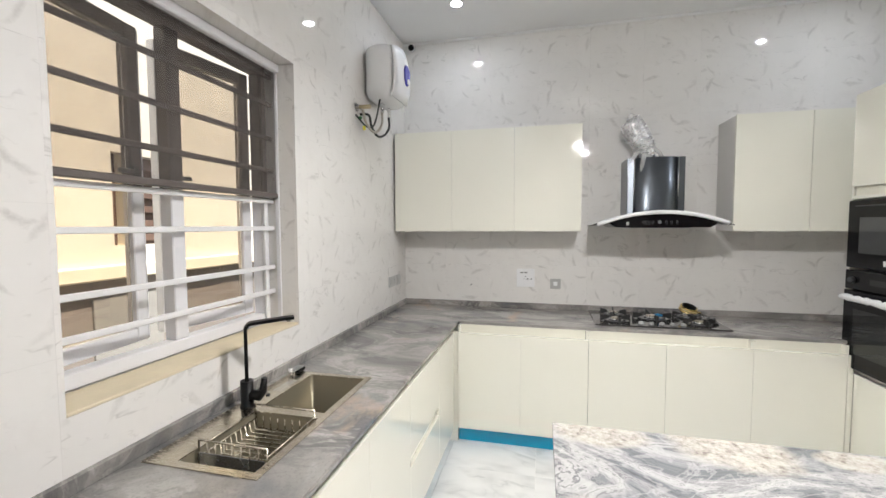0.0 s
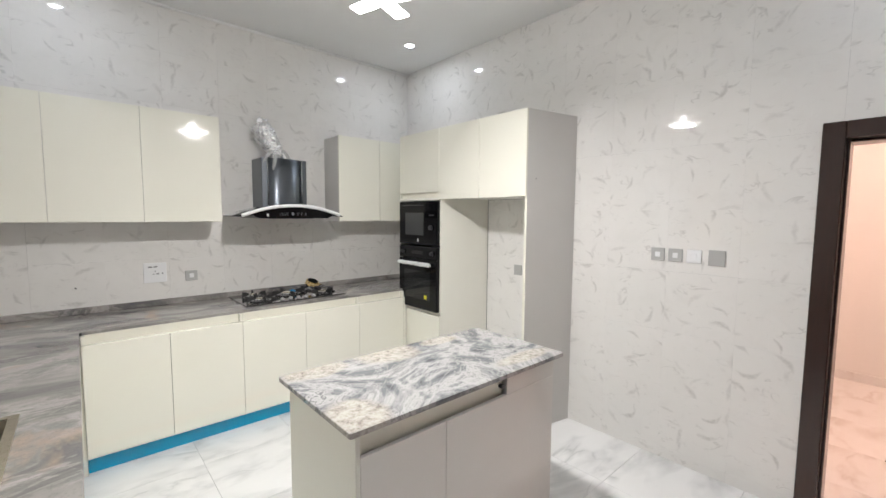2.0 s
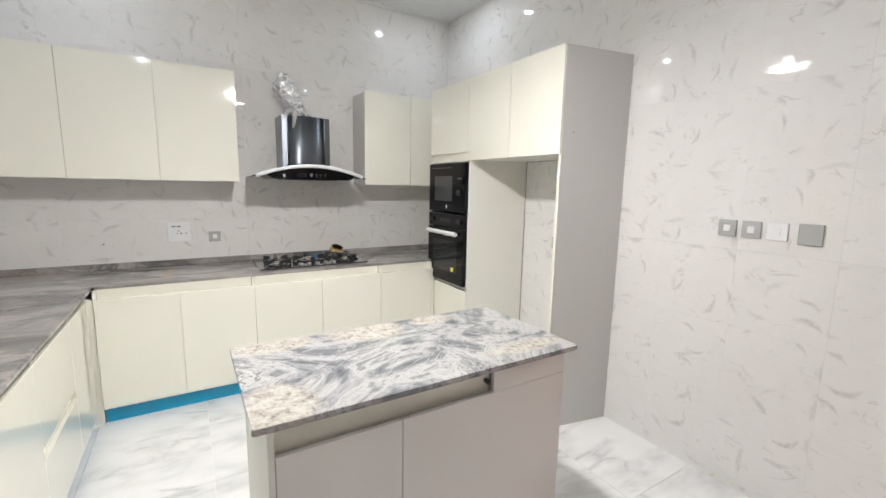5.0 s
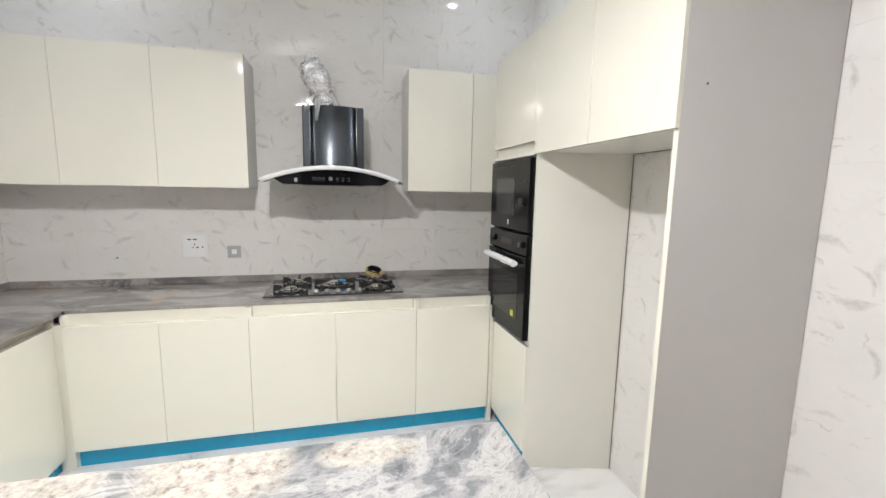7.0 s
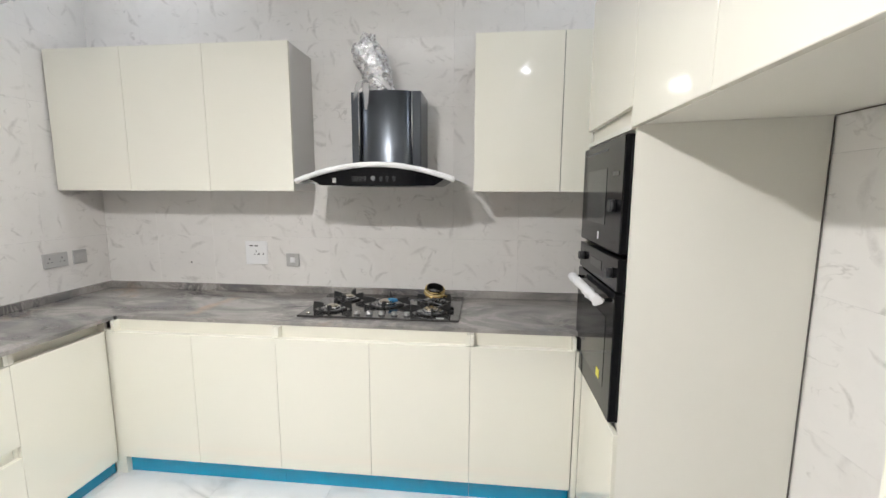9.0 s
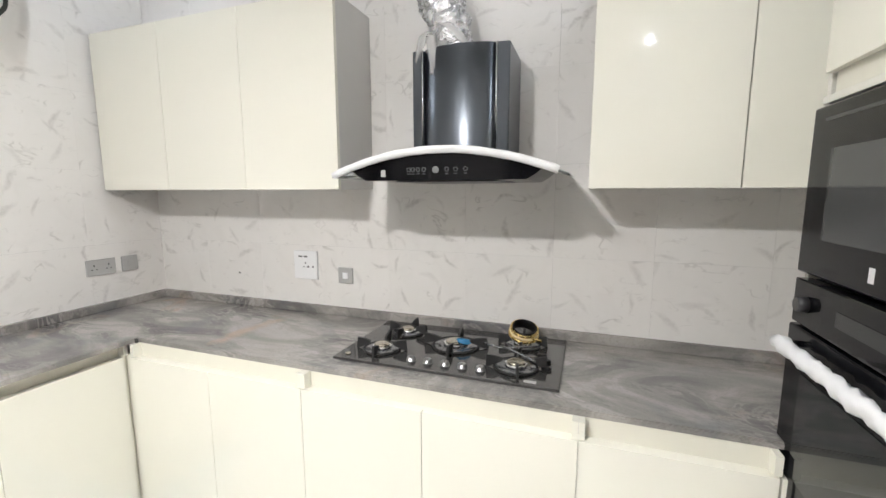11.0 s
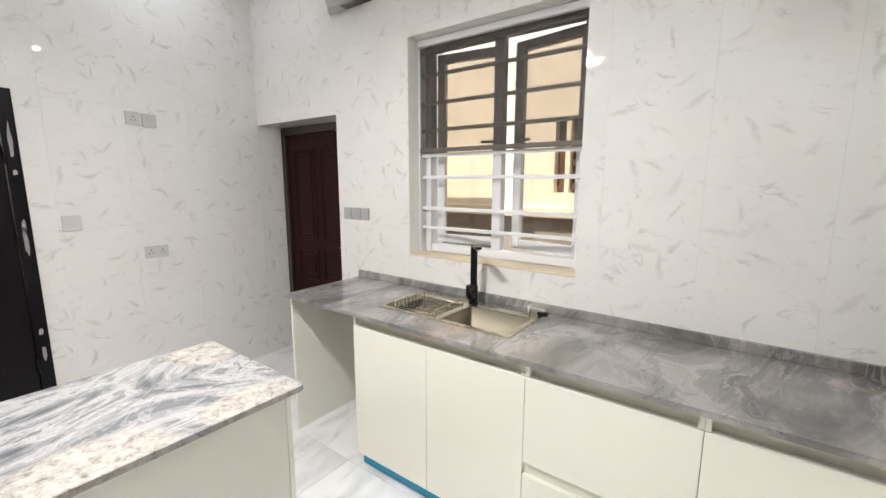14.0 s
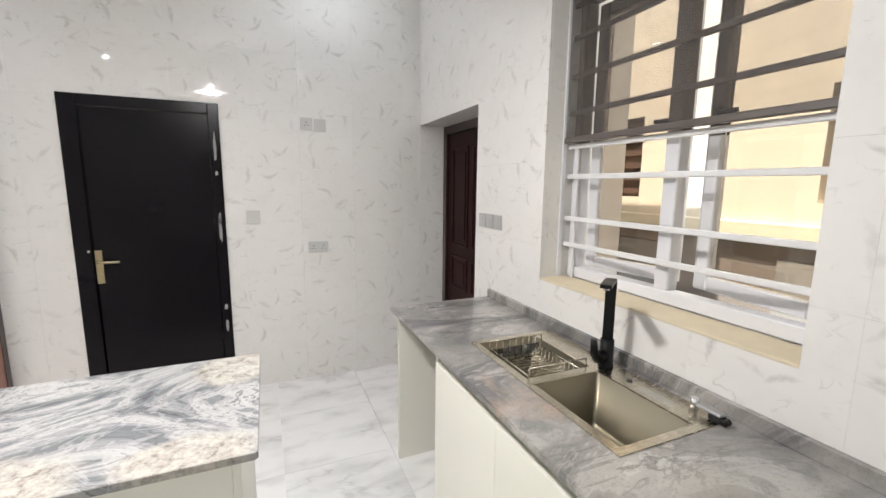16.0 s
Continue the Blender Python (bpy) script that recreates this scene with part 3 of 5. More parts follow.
# panelled mahogany door in the recess
DX = XL - 0.235
d1 = structure(new("door_1"), "closed dark red mahogany panelled door in a tiled recess", "door")
d1.location = (DX, -0.3, 0)
block("door_frame", "frame_wood", d1, DX - 0.10, DX + 0.02, 0.11, 0.19, 0, 2.04, 0.004)
block("door_frame", "frame_wood", d1, DX - 0.10, DX + 0.02, YB + 0.001, YB + 0.06, 0, 2.04, 0.004)
block("door_frame", "frame_wood", d1, DX - 0.10, DX + 0.02, YB + 0.06, 0.11, 1.975, 2.04, 0.004)
leaf = block("leaf", "mahogany", d1, DX - 0.05, DX - 0.008, YB + 0.063, 0.107, 0.006, 1.972, 0.003)
for v0, v1 in ((0.12, 0.62), (0.70, 0.98), (1.06, 1.86)):
    for u0, u1 in ((YB + 0.15, -0.40), (-0.33, 0.03)):
        moulding(leaf, "door_panel", "mahogany", "x", DX - 0.008, u0, u1, v0, v1, 0.011)
lever_handle(leaf, (DX - 0.008, 0.06, 1.0), (1, 0, 0), (0, -1, 0), "chrome")

# black steel door to the outside
d2 = structure(new("door_2"), "closed black coated steel door with plaster smears on its frame", "door")
d2.location = (0.75, YB, 0)
x0, x1, zt = 0.311, 1.182, 2.09
for b in ((x0, x0 + 0.065, 0, zt), (x1 - 0.095, x1, 0, zt), (x0 + 0.065, x1 - 0.095, zt - 0.07, zt)):
    block("door_frame", "black_door", d2, b[0], b[1], YB - 0.10, YB + 0.018, b[2], b[3], 0.004)
leaf = block("leaf", "black_door", d2, x0 + 0.068, x1 - 0.098, YB - 0.05, YB - 0.003, 0.008, zt - 0.073, 0.003)
lever_handle(leaf, (1.062, YB - 0.003, 1.0), (0, 1, 0), (-1, 0, 0), "brass")
for zc in (0.45, 1.25, 1.72):
    bar("hinge", "black_door", d2, [(x0 + 0.066, YB + 0.016, zc - 0.05), (x0 + 0.066, YB + 0.016, zc + 0.05)], 0.009)
random.seed(4)
for zc, hh in ((0.52, 0.06), (1.22, 0.09), (1.31, 0.04), (1.80, 0.11), (1.62, 0.02), (0.66, 0.025)):
    bm = bmesh.new()
    ring = []
    for k in range(14):
        a = 2 * math.pi * k / 14
        r = random.uniform(0.65, 1.1)
        ring.append(bm.verts.new((x0 + 0.034 + 0.011 * r * math.cos(a), YB + 0.0195, zc + hh * r * math.sin(a))))
    f = bm.faces.new(ring)
    g = bmesh.ops.extrude_face_region(bm, geom=[f])
    bmesh.ops.translate(bm, verts=[v for v in g["geom"] if isinstance(v, bmesh.types.BMVert)], vec=(0, 0.0015, 0))
    part("plaster_smear", bm, "smear", d2, "white dried plaster smear")
block("keep", "chrome", d2, 1.10, 1.112, YB + 0.018, YB + 0.021, 1.10, 1.115, 0)

# hall door: dark frame, leaf folded back along the rear wall
d3 = structure(new("door_3"), "open brown wooden panelled door in a dark frame", "door")
d3.location = (XR, -0.38, 0)
y0, y1, zt = YB + 0.004, 0.078, 2.11
for b in ((y1 - 0.09, y1, 0, zt), (y0, y0 + 0.075, 0, zt), (y0 + 0.075, y1 - 0.09, zt - 0.085, zt)):
    block("door_frame", "frame_wood", d3, XR - 0.016, XR + 0.22, b[0], b[1], b[2], b[3], 0.004)
block("door_stop", "frame_wood", d3, XR + 0.06, XR + 0.22, y1 - 0.103, y1 - 0.0905, 0, zt - 0.086, 0.003)
block("door_stop", "frame_wood", d3, XR + 0.06, XR + 0.22, y0 + 0.0755, y1 - 0.104, zt - 0.098, zt - 0.0855, 0.003)
block("strike_plate", "chrome", d3, XR + 0.018, XR + 0.042, y1 - 0.0925, y1 - 0.0902, 0.96, 1.12, 0)
lx0, lx1, ly0, ly1 = 1.555, XR - 0.022, -0.808, -0.760
leaf = block("leaf", "leaf_wood", d3, lx0, lx1, ly0, ly1, 0.008, 2.02, 0.003, "brown wooden leaf swung open against the wall")
for v0, v1 in ((0.13, 0.88), (1.05, 1.90)):
    moulding(leaf, "door_panel", "leaf_wood", "y", ly1, lx0 + 0.13, lx1 - 0.12, v0, v1, 0.0028)
lever_handle(leaf, (lx0 + 0.055, ly1, 1.05), (0, 1, 0), (1, 0, 0), "chrome")
lever_handle(leaf, (lx0 + 0.055, ly0, 1.05), (0, -1, 0), (1, 0, 0), "chrome", 0.032)
edge = block("leaf_edge", "frame_wood", leaf, lx0 - 0.006, lx0 - 0.0002, ly0, ly1 - 0.001, 0.008, 2.02, 0.001, "dark stained edge of the leaf")
block("lock_plate", "chrome", edge, lx0 - 0.0085, lx0 - 0.0062, -0.797, -0.771, 0.96, 1.16, 0)
bar("latch", "chrome", edge, [(lx0 - 0.0085, -0.784, 1.07), (lx0 - 0.016, -0.784, 1.07)], 0.008)
# the leaf stands a touch off the wall
hinge = Matrix.Translation((lx1 - XR, ly0 + 0.38, 0))
leaf.matrix_basis = hinge @ Matrix.Rotation(radians(-1.4), 4, "Z") @ hinge.inverted()

# ---- window ----
w = structure(new("window_1"), "aluminium casement window, bronze above and white film below", "window")
w.location = (XL - 0.15, 1.4, WIN[2])
wy0, wy1, wz0, wz1 = WIN[0] + 0.004, WIN[1] - 0.004, WIN[2] + 0.012, WIN[3] - 0.004
fx0, fx1 = XL - 0.222, XL - 0.162


def two_tone(name, parent, x0, x1, y0, y1, z0, z1):
    """Bronze above, still in its white film below."""
    if z1 > 1.742:
        block(name, "bronze", parent, x0, x1, y0, y1, max(z0, 1.742), z1, 0.004)
    if z0 < 1.742:
        block(name, "pvc", parent, x0, x1, y0, y1, z0, min(z1, 1.7415), 0.004, "white film still on the frame" if z1 > 1.742 else "")


for b in ((wy0, wy1, wz0, wz0 + 0.05), (wy0, wy1, wz1 - 0.05, wz1), (wy0, wy0 + 0.05, wz0 + 0.05, wz1 - 0.05), (wy1 - 0.05, wy1, wz0 + 0.05, wz1 - 0.05)):
    two_tone("window_frame", w, fx0, fx1, *b)
ym = 1.398
SPLIT = 1.742
two_tone("mullion", w, fx0, fx1 - 0.004, ym - 0.030, ym + 0.030, wz0 + 0.05, wz1 - 0.05)
block("window_sill", "sill", w, XL - 0.161, XL - 0.002, WIN[0] + 0.002, WIN[1] - 0.002, WIN[2] - 0.001, WIN[2] + 0.010, 0.003, "bare sand-coloured window sill")


def sash(hinge_y, width, angle, sign):
    """A casement that stands ajar to the outside, turning about its outer stile."""
    s = 0.052
    z0, z1 = wz0 + 0.055, wz1 - 0.055
    turn = Matrix.Translation((fx0 - 0.002, hinge_y, 0)) @ Matrix.Rotation(radians(angle) * sign, 4, "Z")

    def put(bm):
        bmesh.ops.transform(bm, matrix=turn, verts=bm.verts)
        return bm
    up, low = bmesh.new(), bmesh.new()
    for bm, a0, a1, c0, c1 in ((up, 0, s, SPLIT, z1), (up, width - s, width, SPLIT, z1), (up, s, width - s, z1 - s, z1), (low, 0, s, z0, SPLIT - 0.001), (low, width - s, width, z0, SPLIT - 0.001), (low, s, width - s, z0, z0 + s)):
        cuboid(bm, -0.045, 0, sign * a0 if sign > 0 else -a1, sign * a1 if sign > 0 else -a0, c0, c1, 0.004)
    so = part("sash", put(up), "bronze", w, "bronze casement sash standing ajar")
    part("film_cover", put(low), "pvc", so, "white film on the lower sash")
    # the glare of the open gap is added as a white strip
    edge = cuboid(bmesh.new(), -0.043, -0.002, *sorted((sign * (width + 0.0005), sign * (width + 0.004))), z0 + 0.004, z1 - 0.004)
    part("edge_seal", put(edge), "pvc", so, "white strip standing in for the bright gap at the sash edge")
    gl = cuboid(bmesh.new(), -0.026, -0.020, min(sign * s, sign * (width - s)), max(sign * s, sign * (width - s)), z0 + s, z1 - s)
    g = part("pane", put(gl), "pane", so)
    g.visible_shadow = False
    hz = 1.80
    hd = cuboid(bmesh.new(), 0, 0.012, sign * (width - s * 0.72) - 0.012, sign * (width - s * 0.72) + 0.012, hz - 0.04, hz + 0.04, 0.003)
    cuboid(hd, 0.012, 0.026, *sorted((sign * (width - s * 0.75), sign * (width - s * 0.75 - 0.085))), hz + 0.005, hz + 0.022, 0.003)
    part("window_handle", put(hd), "dark_plastic", so, "dark casement handle")


sash(wy0 + 0.052, ym - 0.036 - wy0 - 0.052, 8, 1)
sash(wy1 - 0.052, wy1 - 0.052 - ym - 0.036, 9, -1)

grille = thing("window_bars", (XL - 0.10, 1.4, WIN[2] + 0.012), "burglar bars, bronze above and white-wrapped below, in the window", "window bars")
bx = XL - 0.136
for zc in (1.277, 1.402, 1.60, 1.738, 1.891, 2.053, 2.222, 2.36):
    block("bar", "bronze" if zc > 1.75 else "bar", grille, bx - 0.007, bx + 0.007, WIN[0] + 0.001, WIN[1] - 0.001, zc - 0.011, zc + 0.011, 0.003)
for yc in (WIN[0] + 0.05, WIN[1] - 0.05):
    block("upright", "bronze", grille, bx - 0.019, bx - 0.0075, yc - 0.010, yc + 0.010, SPLIT, WIN[3] - 0.001, 0.002)
    block("upright", "bar", grille, bx - 0.019, bx - 0.0075, yc - 0.010, yc + 0.010, WIN[2] + 0.0105, SPLIT - 0.001, 0.002)

net = thing("insect_screen", (XL - 0.06, 1.4, 1.745), "dark roller insect net drawn halfway down the window", "insect screen")
nx = XL - 0.106
block("cassette", "pvc", net, nx - 0.014, nx + 0.026, WIN[0] + 0.002, WIN[1] - 0.002, WIN[3] - 0.040, WIN[3] - 0.001, 0.006, "white roller cassette")
block("pull_bar", "bronze", net, nx - 0.010, nx + 0.012, WIN[0] + 0.012, WIN[1] - 0.012, 1.752, 1.778, 0.004, "dark pull bar")
block("net_cloth", "net", net, nx - 0.0008, nx + 0.0008, WIN[0] + 0.010, WIN[1] - 0.010, 1.7782, WIN[3] - 0.0402, 0)
for yc in (WIN[0] + 0.0065, WIN[1] - 0.0065):
    block("guide_rail", "pvc", net, nx - 0.010, nx + 0.012, yc - 0.0045, yc + 0.0045, WIN[2] + 0.012, WIN[3] - 0.041, 0.002)

# neighbouring house across the alley
house = thing("neighbouring_house", (-3.4, 1.2, -0.3), "yellow rendered house wall with brown windows across the alley", "house")
hx = -3.0
HWIN = ((-0.68, -0.22), (1.08, 1.67), (2.45, 3.0))
part("wall", slab(bmesh.new(), [-9, *HWIN[0], *HWIN[1], *HWIN[2], 12], [1.335, 1.47, 2.16, 7.5], outside(*[(a, b, 1.47, 2.16) for a, b in HWIN]), hx - 0.3, hx, "x"), "facade", house)
block("lower_wall", "facade_low", house, hx - 0.32, hx - 0.04, -9, 12, -0.3, 1.23, 0)
block("ledge", "facade_band", house, hx - 0.3, hx + 0.05, -9, 12, 1.23, 1.3345, 0.01, "paler projecting band")
for a, b in HWIN:
    hw = block("window", "brown_frame", house, hx - 0.16, hx - 0.10, a + 0.001, b - 0.001, 1.471, 2.159, 0)
    for k in range(6):
        zc = 1.53 + k * 0.112
        block("louvre", "brown_frame", hw, hx - 0.0995, hx - 0.05, a + 0.15, b - 0.03, zc - 0.03, zc + 0.02, 0.002)
    block("post", "facade_band", hw, hx - 0.0995, hx - 0.01, a + 0.10, a + 0.145, 1.472, 2.158, 0.003)
for yc in (-0.4, 0.9, 2.3):
    block("grey_panel", "paving", house, hx - 0.0395, hx - 0.02, yc, yc + 0.55, 0.45, 1.10, 0.004)
block("eaves", "facade_band", house, hx - 0.35, hx + 0.5, -9, 12, 7.5, 7.7, 0)

# ---- kitchen units ----
CT = 0.903       # worktop's upper face
CB = 0.884       # worktop's lower face
DT = 0.824       # upper edge of base doors
PL = 0.10        # plinth height
DFY = 3.005      # door faces, hob run
DFX = -0.575     # door faces, sink run
counter_y, counter_x = 3.044, -0.548
SINK = (-1.115, -0.714, 1.022, 1.822)


def worktop():
    xs = [XL + 0.001, SINK[0] + 0.012, SINK[1] - 0.012, counter_x, 1.8735, XR - 0.002]
    ys = [0.392, SINK[2] + 0.012, SINK[3] - 0.012, counter_y, 3.136, YF - 0.001]

    def keep(x, y):
        if xs[1] < x < xs[2] and ys[1] < y < ys[2]:
            return False
        return x < counter_x or y > (counter_y if x < 1.8735 else 3.136)
    bm = slab(bmesh.new(), xs, ys, keep, CB, CT, "z")
    es = [e for e in bm.edges if e.calc_face_angle(0) > 1.0 and all(v.co.z > CT - 1e-4 for v in e.verts)]
    bmesh.ops.bevel(bm, geom=es, offset=0.004, segments=2, affect="EDGES")
    ob = single(part("worktop", bm, "counter"), "polished grey veined granite worktop in an L", "worktop")
    t = 0.020
    block("upstand", "counter", ob, XL + 0.001, XL + t, 0.392, YF - t - 0.001, CT + 0.0005, CT + 0.045, 0.002)
    block("upstand", "counter", ob, XL + 0.001, XR - 0.002, YF - t, YF - 0.001, CT + 0.0005, CT + 0.045, 0.002)
    block("corner_joint", "rubber", ob, counter_x + 0.0005, counter_x + 0.011, counter_y - 0.012, counter_y - 0.0005, CB - 0.012, CT - 0.002, 0.002, "black gap in the inner corner joint")
    return ob


worktop()


def base_unit(run, a, b, fronts, label):
    """A base cabinet between a and b along its run; fronts: (from, to, z0, z1, kind)."""
    def box(name, mat, parent, u0, u1, d0, d1, z0, z1, bevel=0.0015, lab=""):
        if run == "hob":
            return block(name, mat, parent, u0, u1, DFY + d0, DFY + d1, z0, z1, bevel, lab)
        return block(name, mat, parent, DFX - d1, DFX - d0, u0, u1, z0, z1, bevel, lab)
    depth = (YF - 0.003 - DFY) if run == "hob" else (DFX - XL - 0.003)
    mid = ((a + b) / 2, DFY + 0.3, PL) if run == "hob" else (DFX - 0.3, (a + b) / 2, PL)
    u = thing("base_cabinet", mid, label, "cabinet", "base cabinets")
    top = CB - 0.0006
    for s0, s1 in ((a + 0.0005, a + 0.018), (b - 0.018, b - 0.0005)):
        box("side_panel", "cream", u, s0, s1, 0.020, depth, PL, top, 0)
        box("side_tab", "cream", u, s0, s1, 0.003, 0.0198, DT + 0.004, top, 0)
    box("back_panel", "carcass", u, a + 0.0182, b - 0.0182, depth - 0.008, depth, PL, top, 0)
    box("bottom_panel", "carcass", u, a + 0.0182, b - 0.0182, 0.022, depth - 0.0082, PL, PL + 0.018, 0)
    box("channel", "channel", u, a + 0.0182, b - 0.0182, 0.042, 0.048, DT - 0.0095, top, 0, "beige recessed grip channel")
    box("channel_lip", "cream", u, a + 0.0182, b - 0.0182, 0.0197, 0.0418, DT - 0.010, DT - 0.003, 0)
    for f0, f1, z0, z1, kind in fronts:
        box(kind, "cream", u, f0 + 0.001, f1 - 0.001, 0, 0.0195, z0, z1, 0.001)
    box("plinth", "blue", u, a + 0.0005, b - 0.0005, 0.045, 0.060, 0.001, PL - 0.0005, 0, "plinth in bright blue protective film")
    return u


two = "cream gloss base cabinet with two handleless doors"
base_unit("hob", -0.545, 0.367, [(-0.545, -0.092, PL + 0.012, DT, "door"), (-0.092, 0.367, PL + 0.012, DT, "door")], two + ", blue plinth film")
base_unit("hob", 0.367, 1.352, [(0.367, 0.853, PL + 0.012, DT, "door"), (0.853, 1.352, PL + 0.012, DT, "door")], two + " under the hob")
base_unit("hob", 1.352, 1.850, [(1.352, 1.846, PL + 0.012, DT, "door")], "cream gloss base cabinet with one handleless door")
base_unit("sink", 0.980, 1.967, [(0.980, 1.473, PL - 0.01, DT, "door"), (1.473, 1.967, PL - 0.01, DT, "door")], two + " under the sink")
base_unit("sink", 1.967, 2.560, [(1.967, 2.560, 0.460, DT, "drawer"), (1.967, 2.560, PL - 0.01, 0.406, "drawer")], "cream gloss base cabinet with two deep drawers")
base_unit("sink", 2.560, 3.020, [(2.560, 3.000, PL - 0.01, DT, "door")], "cream gloss corner base cabinet with one door")
single(block("end_filler", "cream", None, 1.8505, 1.8765, DFY + 0.001, DFY + 0.040, 0.0, DT, 0.001), "cream filler strip beside the oven cabinet", "filler")
# grip rail between the two drawers
single(block("drawer_rail", "channel", None, DFX - 0.034, DFX - 0.0203, 1.9855, 2.5415, 0.402, 0.464, 0.001), "beige recessed grip rail between two drawers", "rail")
single(block("corner_post", "cream", None, DFX - 0.040, -0.5465, DFY + 0.0155, DFY + 0.060, 0.0, DT + 0.006, 0.001), "cream filler post in the cabinet corner", "filler")
gable = single(block("worktop_gable", "carcass", None, XL + 0.003, -0.590, 0.396, 0.414, 0.0, CB - 0.0006, 0.001), "white end panel carrying the worktop", "panel")
block("edge_band", "cream", gable, -0.5898, -0.588, 0.396, 0.414, 0.001, CB - 0.001, 0, "glossy cream edge band")


def wall_unit(a, b, doors, label):
    u = thing("wall_cabinet", ((a + b) / 2, YF - 0.15, 1.565), label, "cabinet", "wall cabinets")
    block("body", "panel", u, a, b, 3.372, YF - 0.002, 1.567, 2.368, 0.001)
    for d0, d1 in doors:
        block("door", "cream", u, d0 + 0.001, d1 - 0.001, 3.350, 3.3705, 1.565, 2.37, 0.001)
    return u


wall_unit(-1.140, 0.335, [(-1.147, -0.663), (-0.663, -0.165), (-0.165, 0.337)], "cream gloss wall cabinet with three handleless doors")
wall_unit(1.349, XR - 0.003, [(1.347, 1.799), (1.801, 2.372)], "cream gloss wall cabinet beside the cooker hood")


def skew_panel(name, material, parent, y_front, y_wall, thick, height, label=""):
    """A tall upright panel that runs slightly out of square to the wall."""
    bm = bmesh.new()
    vs = [bm.verts.new(p) for p in ((TX - 0.002, y_front - thick, 0), (XR - 0.003, y_wall - thick, 0), (XR - 0.003, y_wall, 0), (TX - 0.002, y_front, 0))]
    g = bmesh.ops.extrude_face_region(bm, geom=[bm.faces.new(vs)])
    bmesh.ops.translate(bm, verts=[v for v in g["geom"] if isinstance(v, bmesh.types.BMVert)], vec=(0, 0, height))
    return part(name, bm, material, parent, label)


# tall unit with microwave and oven
TX = 1.895
ty0, ty1 = 2.525, 3.115
tall = thing("tall_oven_cabinet", (2.13, 2.82, 0), "tall cream cabinet housing a microwave and an oven", "cabinet")
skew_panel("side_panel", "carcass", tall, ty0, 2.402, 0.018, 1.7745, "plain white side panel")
block("side_panel", "carcass", tall, TX + 0.003, XR - 0.003, ty1 + 0.0005, ty1 + 0.018, 0.905, 2.375, 0.001)
block("back_panel", "carcass", tall, XR - 0.012, XR - 0.003, ty0 + 0.0005, ty1, 0.1, 2.375, 0)
block("shelf", "carcass", tall, TX + 0.004, XR - 0.0125, ty0 + 0.0005, ty1, 0.720, 0.738, 0)
block("shelf", "carcass", tall, TX + 0.004, XR - 0.0125, ty0 + 0.0005, ty1, 1.760, 1.778, 0)
block("top_panel", "carcass", tall, TX + 0.004, XR - 0.0125, ty0 + 0.0005, ty1, 2.358, 2.375, 0)
block("drawer_front", "cream", tall, TX - 0.018, TX + 0.0015, ty0 - 0.018, 3.004, 0.10, 0.715, 0.0015)
block("door", "cream", tall, TX - 0.018, TX + 0.0015, ty0, 3.10, 1.835, 2.385, 0.0015)
block("channel", "channel", tall, TX + 0.006, TX + 0.012, ty0 + 0.0005, 3.10, 1.779, 1.86, 0, "beige recessed grip channel")
block("rail", "carcass", tall, TX - 0.016, TX + 0.0035, ty0 + 0.0005, 3.10, 1.762, 1.780, 0.001)
block("plinth", "blue", tall, TX + 0.03, TX + 0.045, ty0, 3.05, 0.001, 0.0995, 0)

mw = thing("microwave_oven", (TX, 2.82, 1.35), "built-in black glass microwave oven with two knobs", "microwave")
my0, my1 = 2.530, 3.098
block("body", "dark_plastic", mw, TX + 0.006, TX + 0.40, my0 + 0.02, my1 - 0.01, 1.352, 1.755, 0.002)
fr = block("front", "black_glass", mw, TX - 0.030, TX + 0.0055, my0, my1, 1.352, 1.752, 0.004)
block("window", "mesh_glass", fr, TX - 0.0315, TX - 0.0302, 2.72, 3.00, 1.44, 1.65, 0)
block("air_slot", "dark_plastic", fr, TX - 0.0312, TX - 0.0302, 2.72, 3.04, 1.715, 1.722, 0)
block("display", "dark_plastic", fr, TX - 0.0315, TX - 0.0302, 2.575, 2.645, 1.62, 1.634, 0)
bar("knob", "dark_plastic", fr, [(TX - 0.0302, 2.612, 1.515), (TX - 0.050, 2.612, 1.515)], 0.022, sides=20)
block("badge", "print", fr, TX - 0.0312, TX - 0.0302, 2.795, 2.812, 1.378, 1.408, 0)

ov = thing("oven", (TX, 2.82, 0.745), "built-in black glass oven with a foil-wrapped handle", "oven")
block("body", "dark_plastic", ov, TX + 0.006, TX + 0.44, my0 + 0.02, my1 - 0.01, 0.745, 1.335, 0.002)
pn = block("control_panel", "black_glass", ov, TX - 0.030, TX + 0.0055, my0, my1, 1.222, 1.335, 0.003)
for yc in (2.60, 3.03):
    bar("knob", "dark_plastic", pn, [(TX - 0.0302, yc, 1.278), (TX - 0.052, yc, 1.278)], [0.020, 0.017], sides=20)
block("display", "dark_glass", pn, TX - 0.0312, TX - 0.0302, 2.73, 2.90, 1.262, 1.296, 0)
dr = block("oven_door", "black_glass", ov, TX - 0.034, TX + 0.0055, my0, my1, 0.747, 1.216, 0.004)
block("oven_window", "dark_glass", dr, TX - 0.0355, TX - 0.0342, 2.62, 3.01, 0.84, 1.11, 0)
block("sticker", "yellow", dr, TX - 0.0368, TX - 0.0357, 2.665, 2.705, 0.85, 0.885, 0, "yellow energy sticker")
bm = tube(bmesh.new(), [(TX - 0.075, 2.585 + 0.46 * k / 24, 1.178) for k in range(25)], 0.018, 10)
random.seed(7)
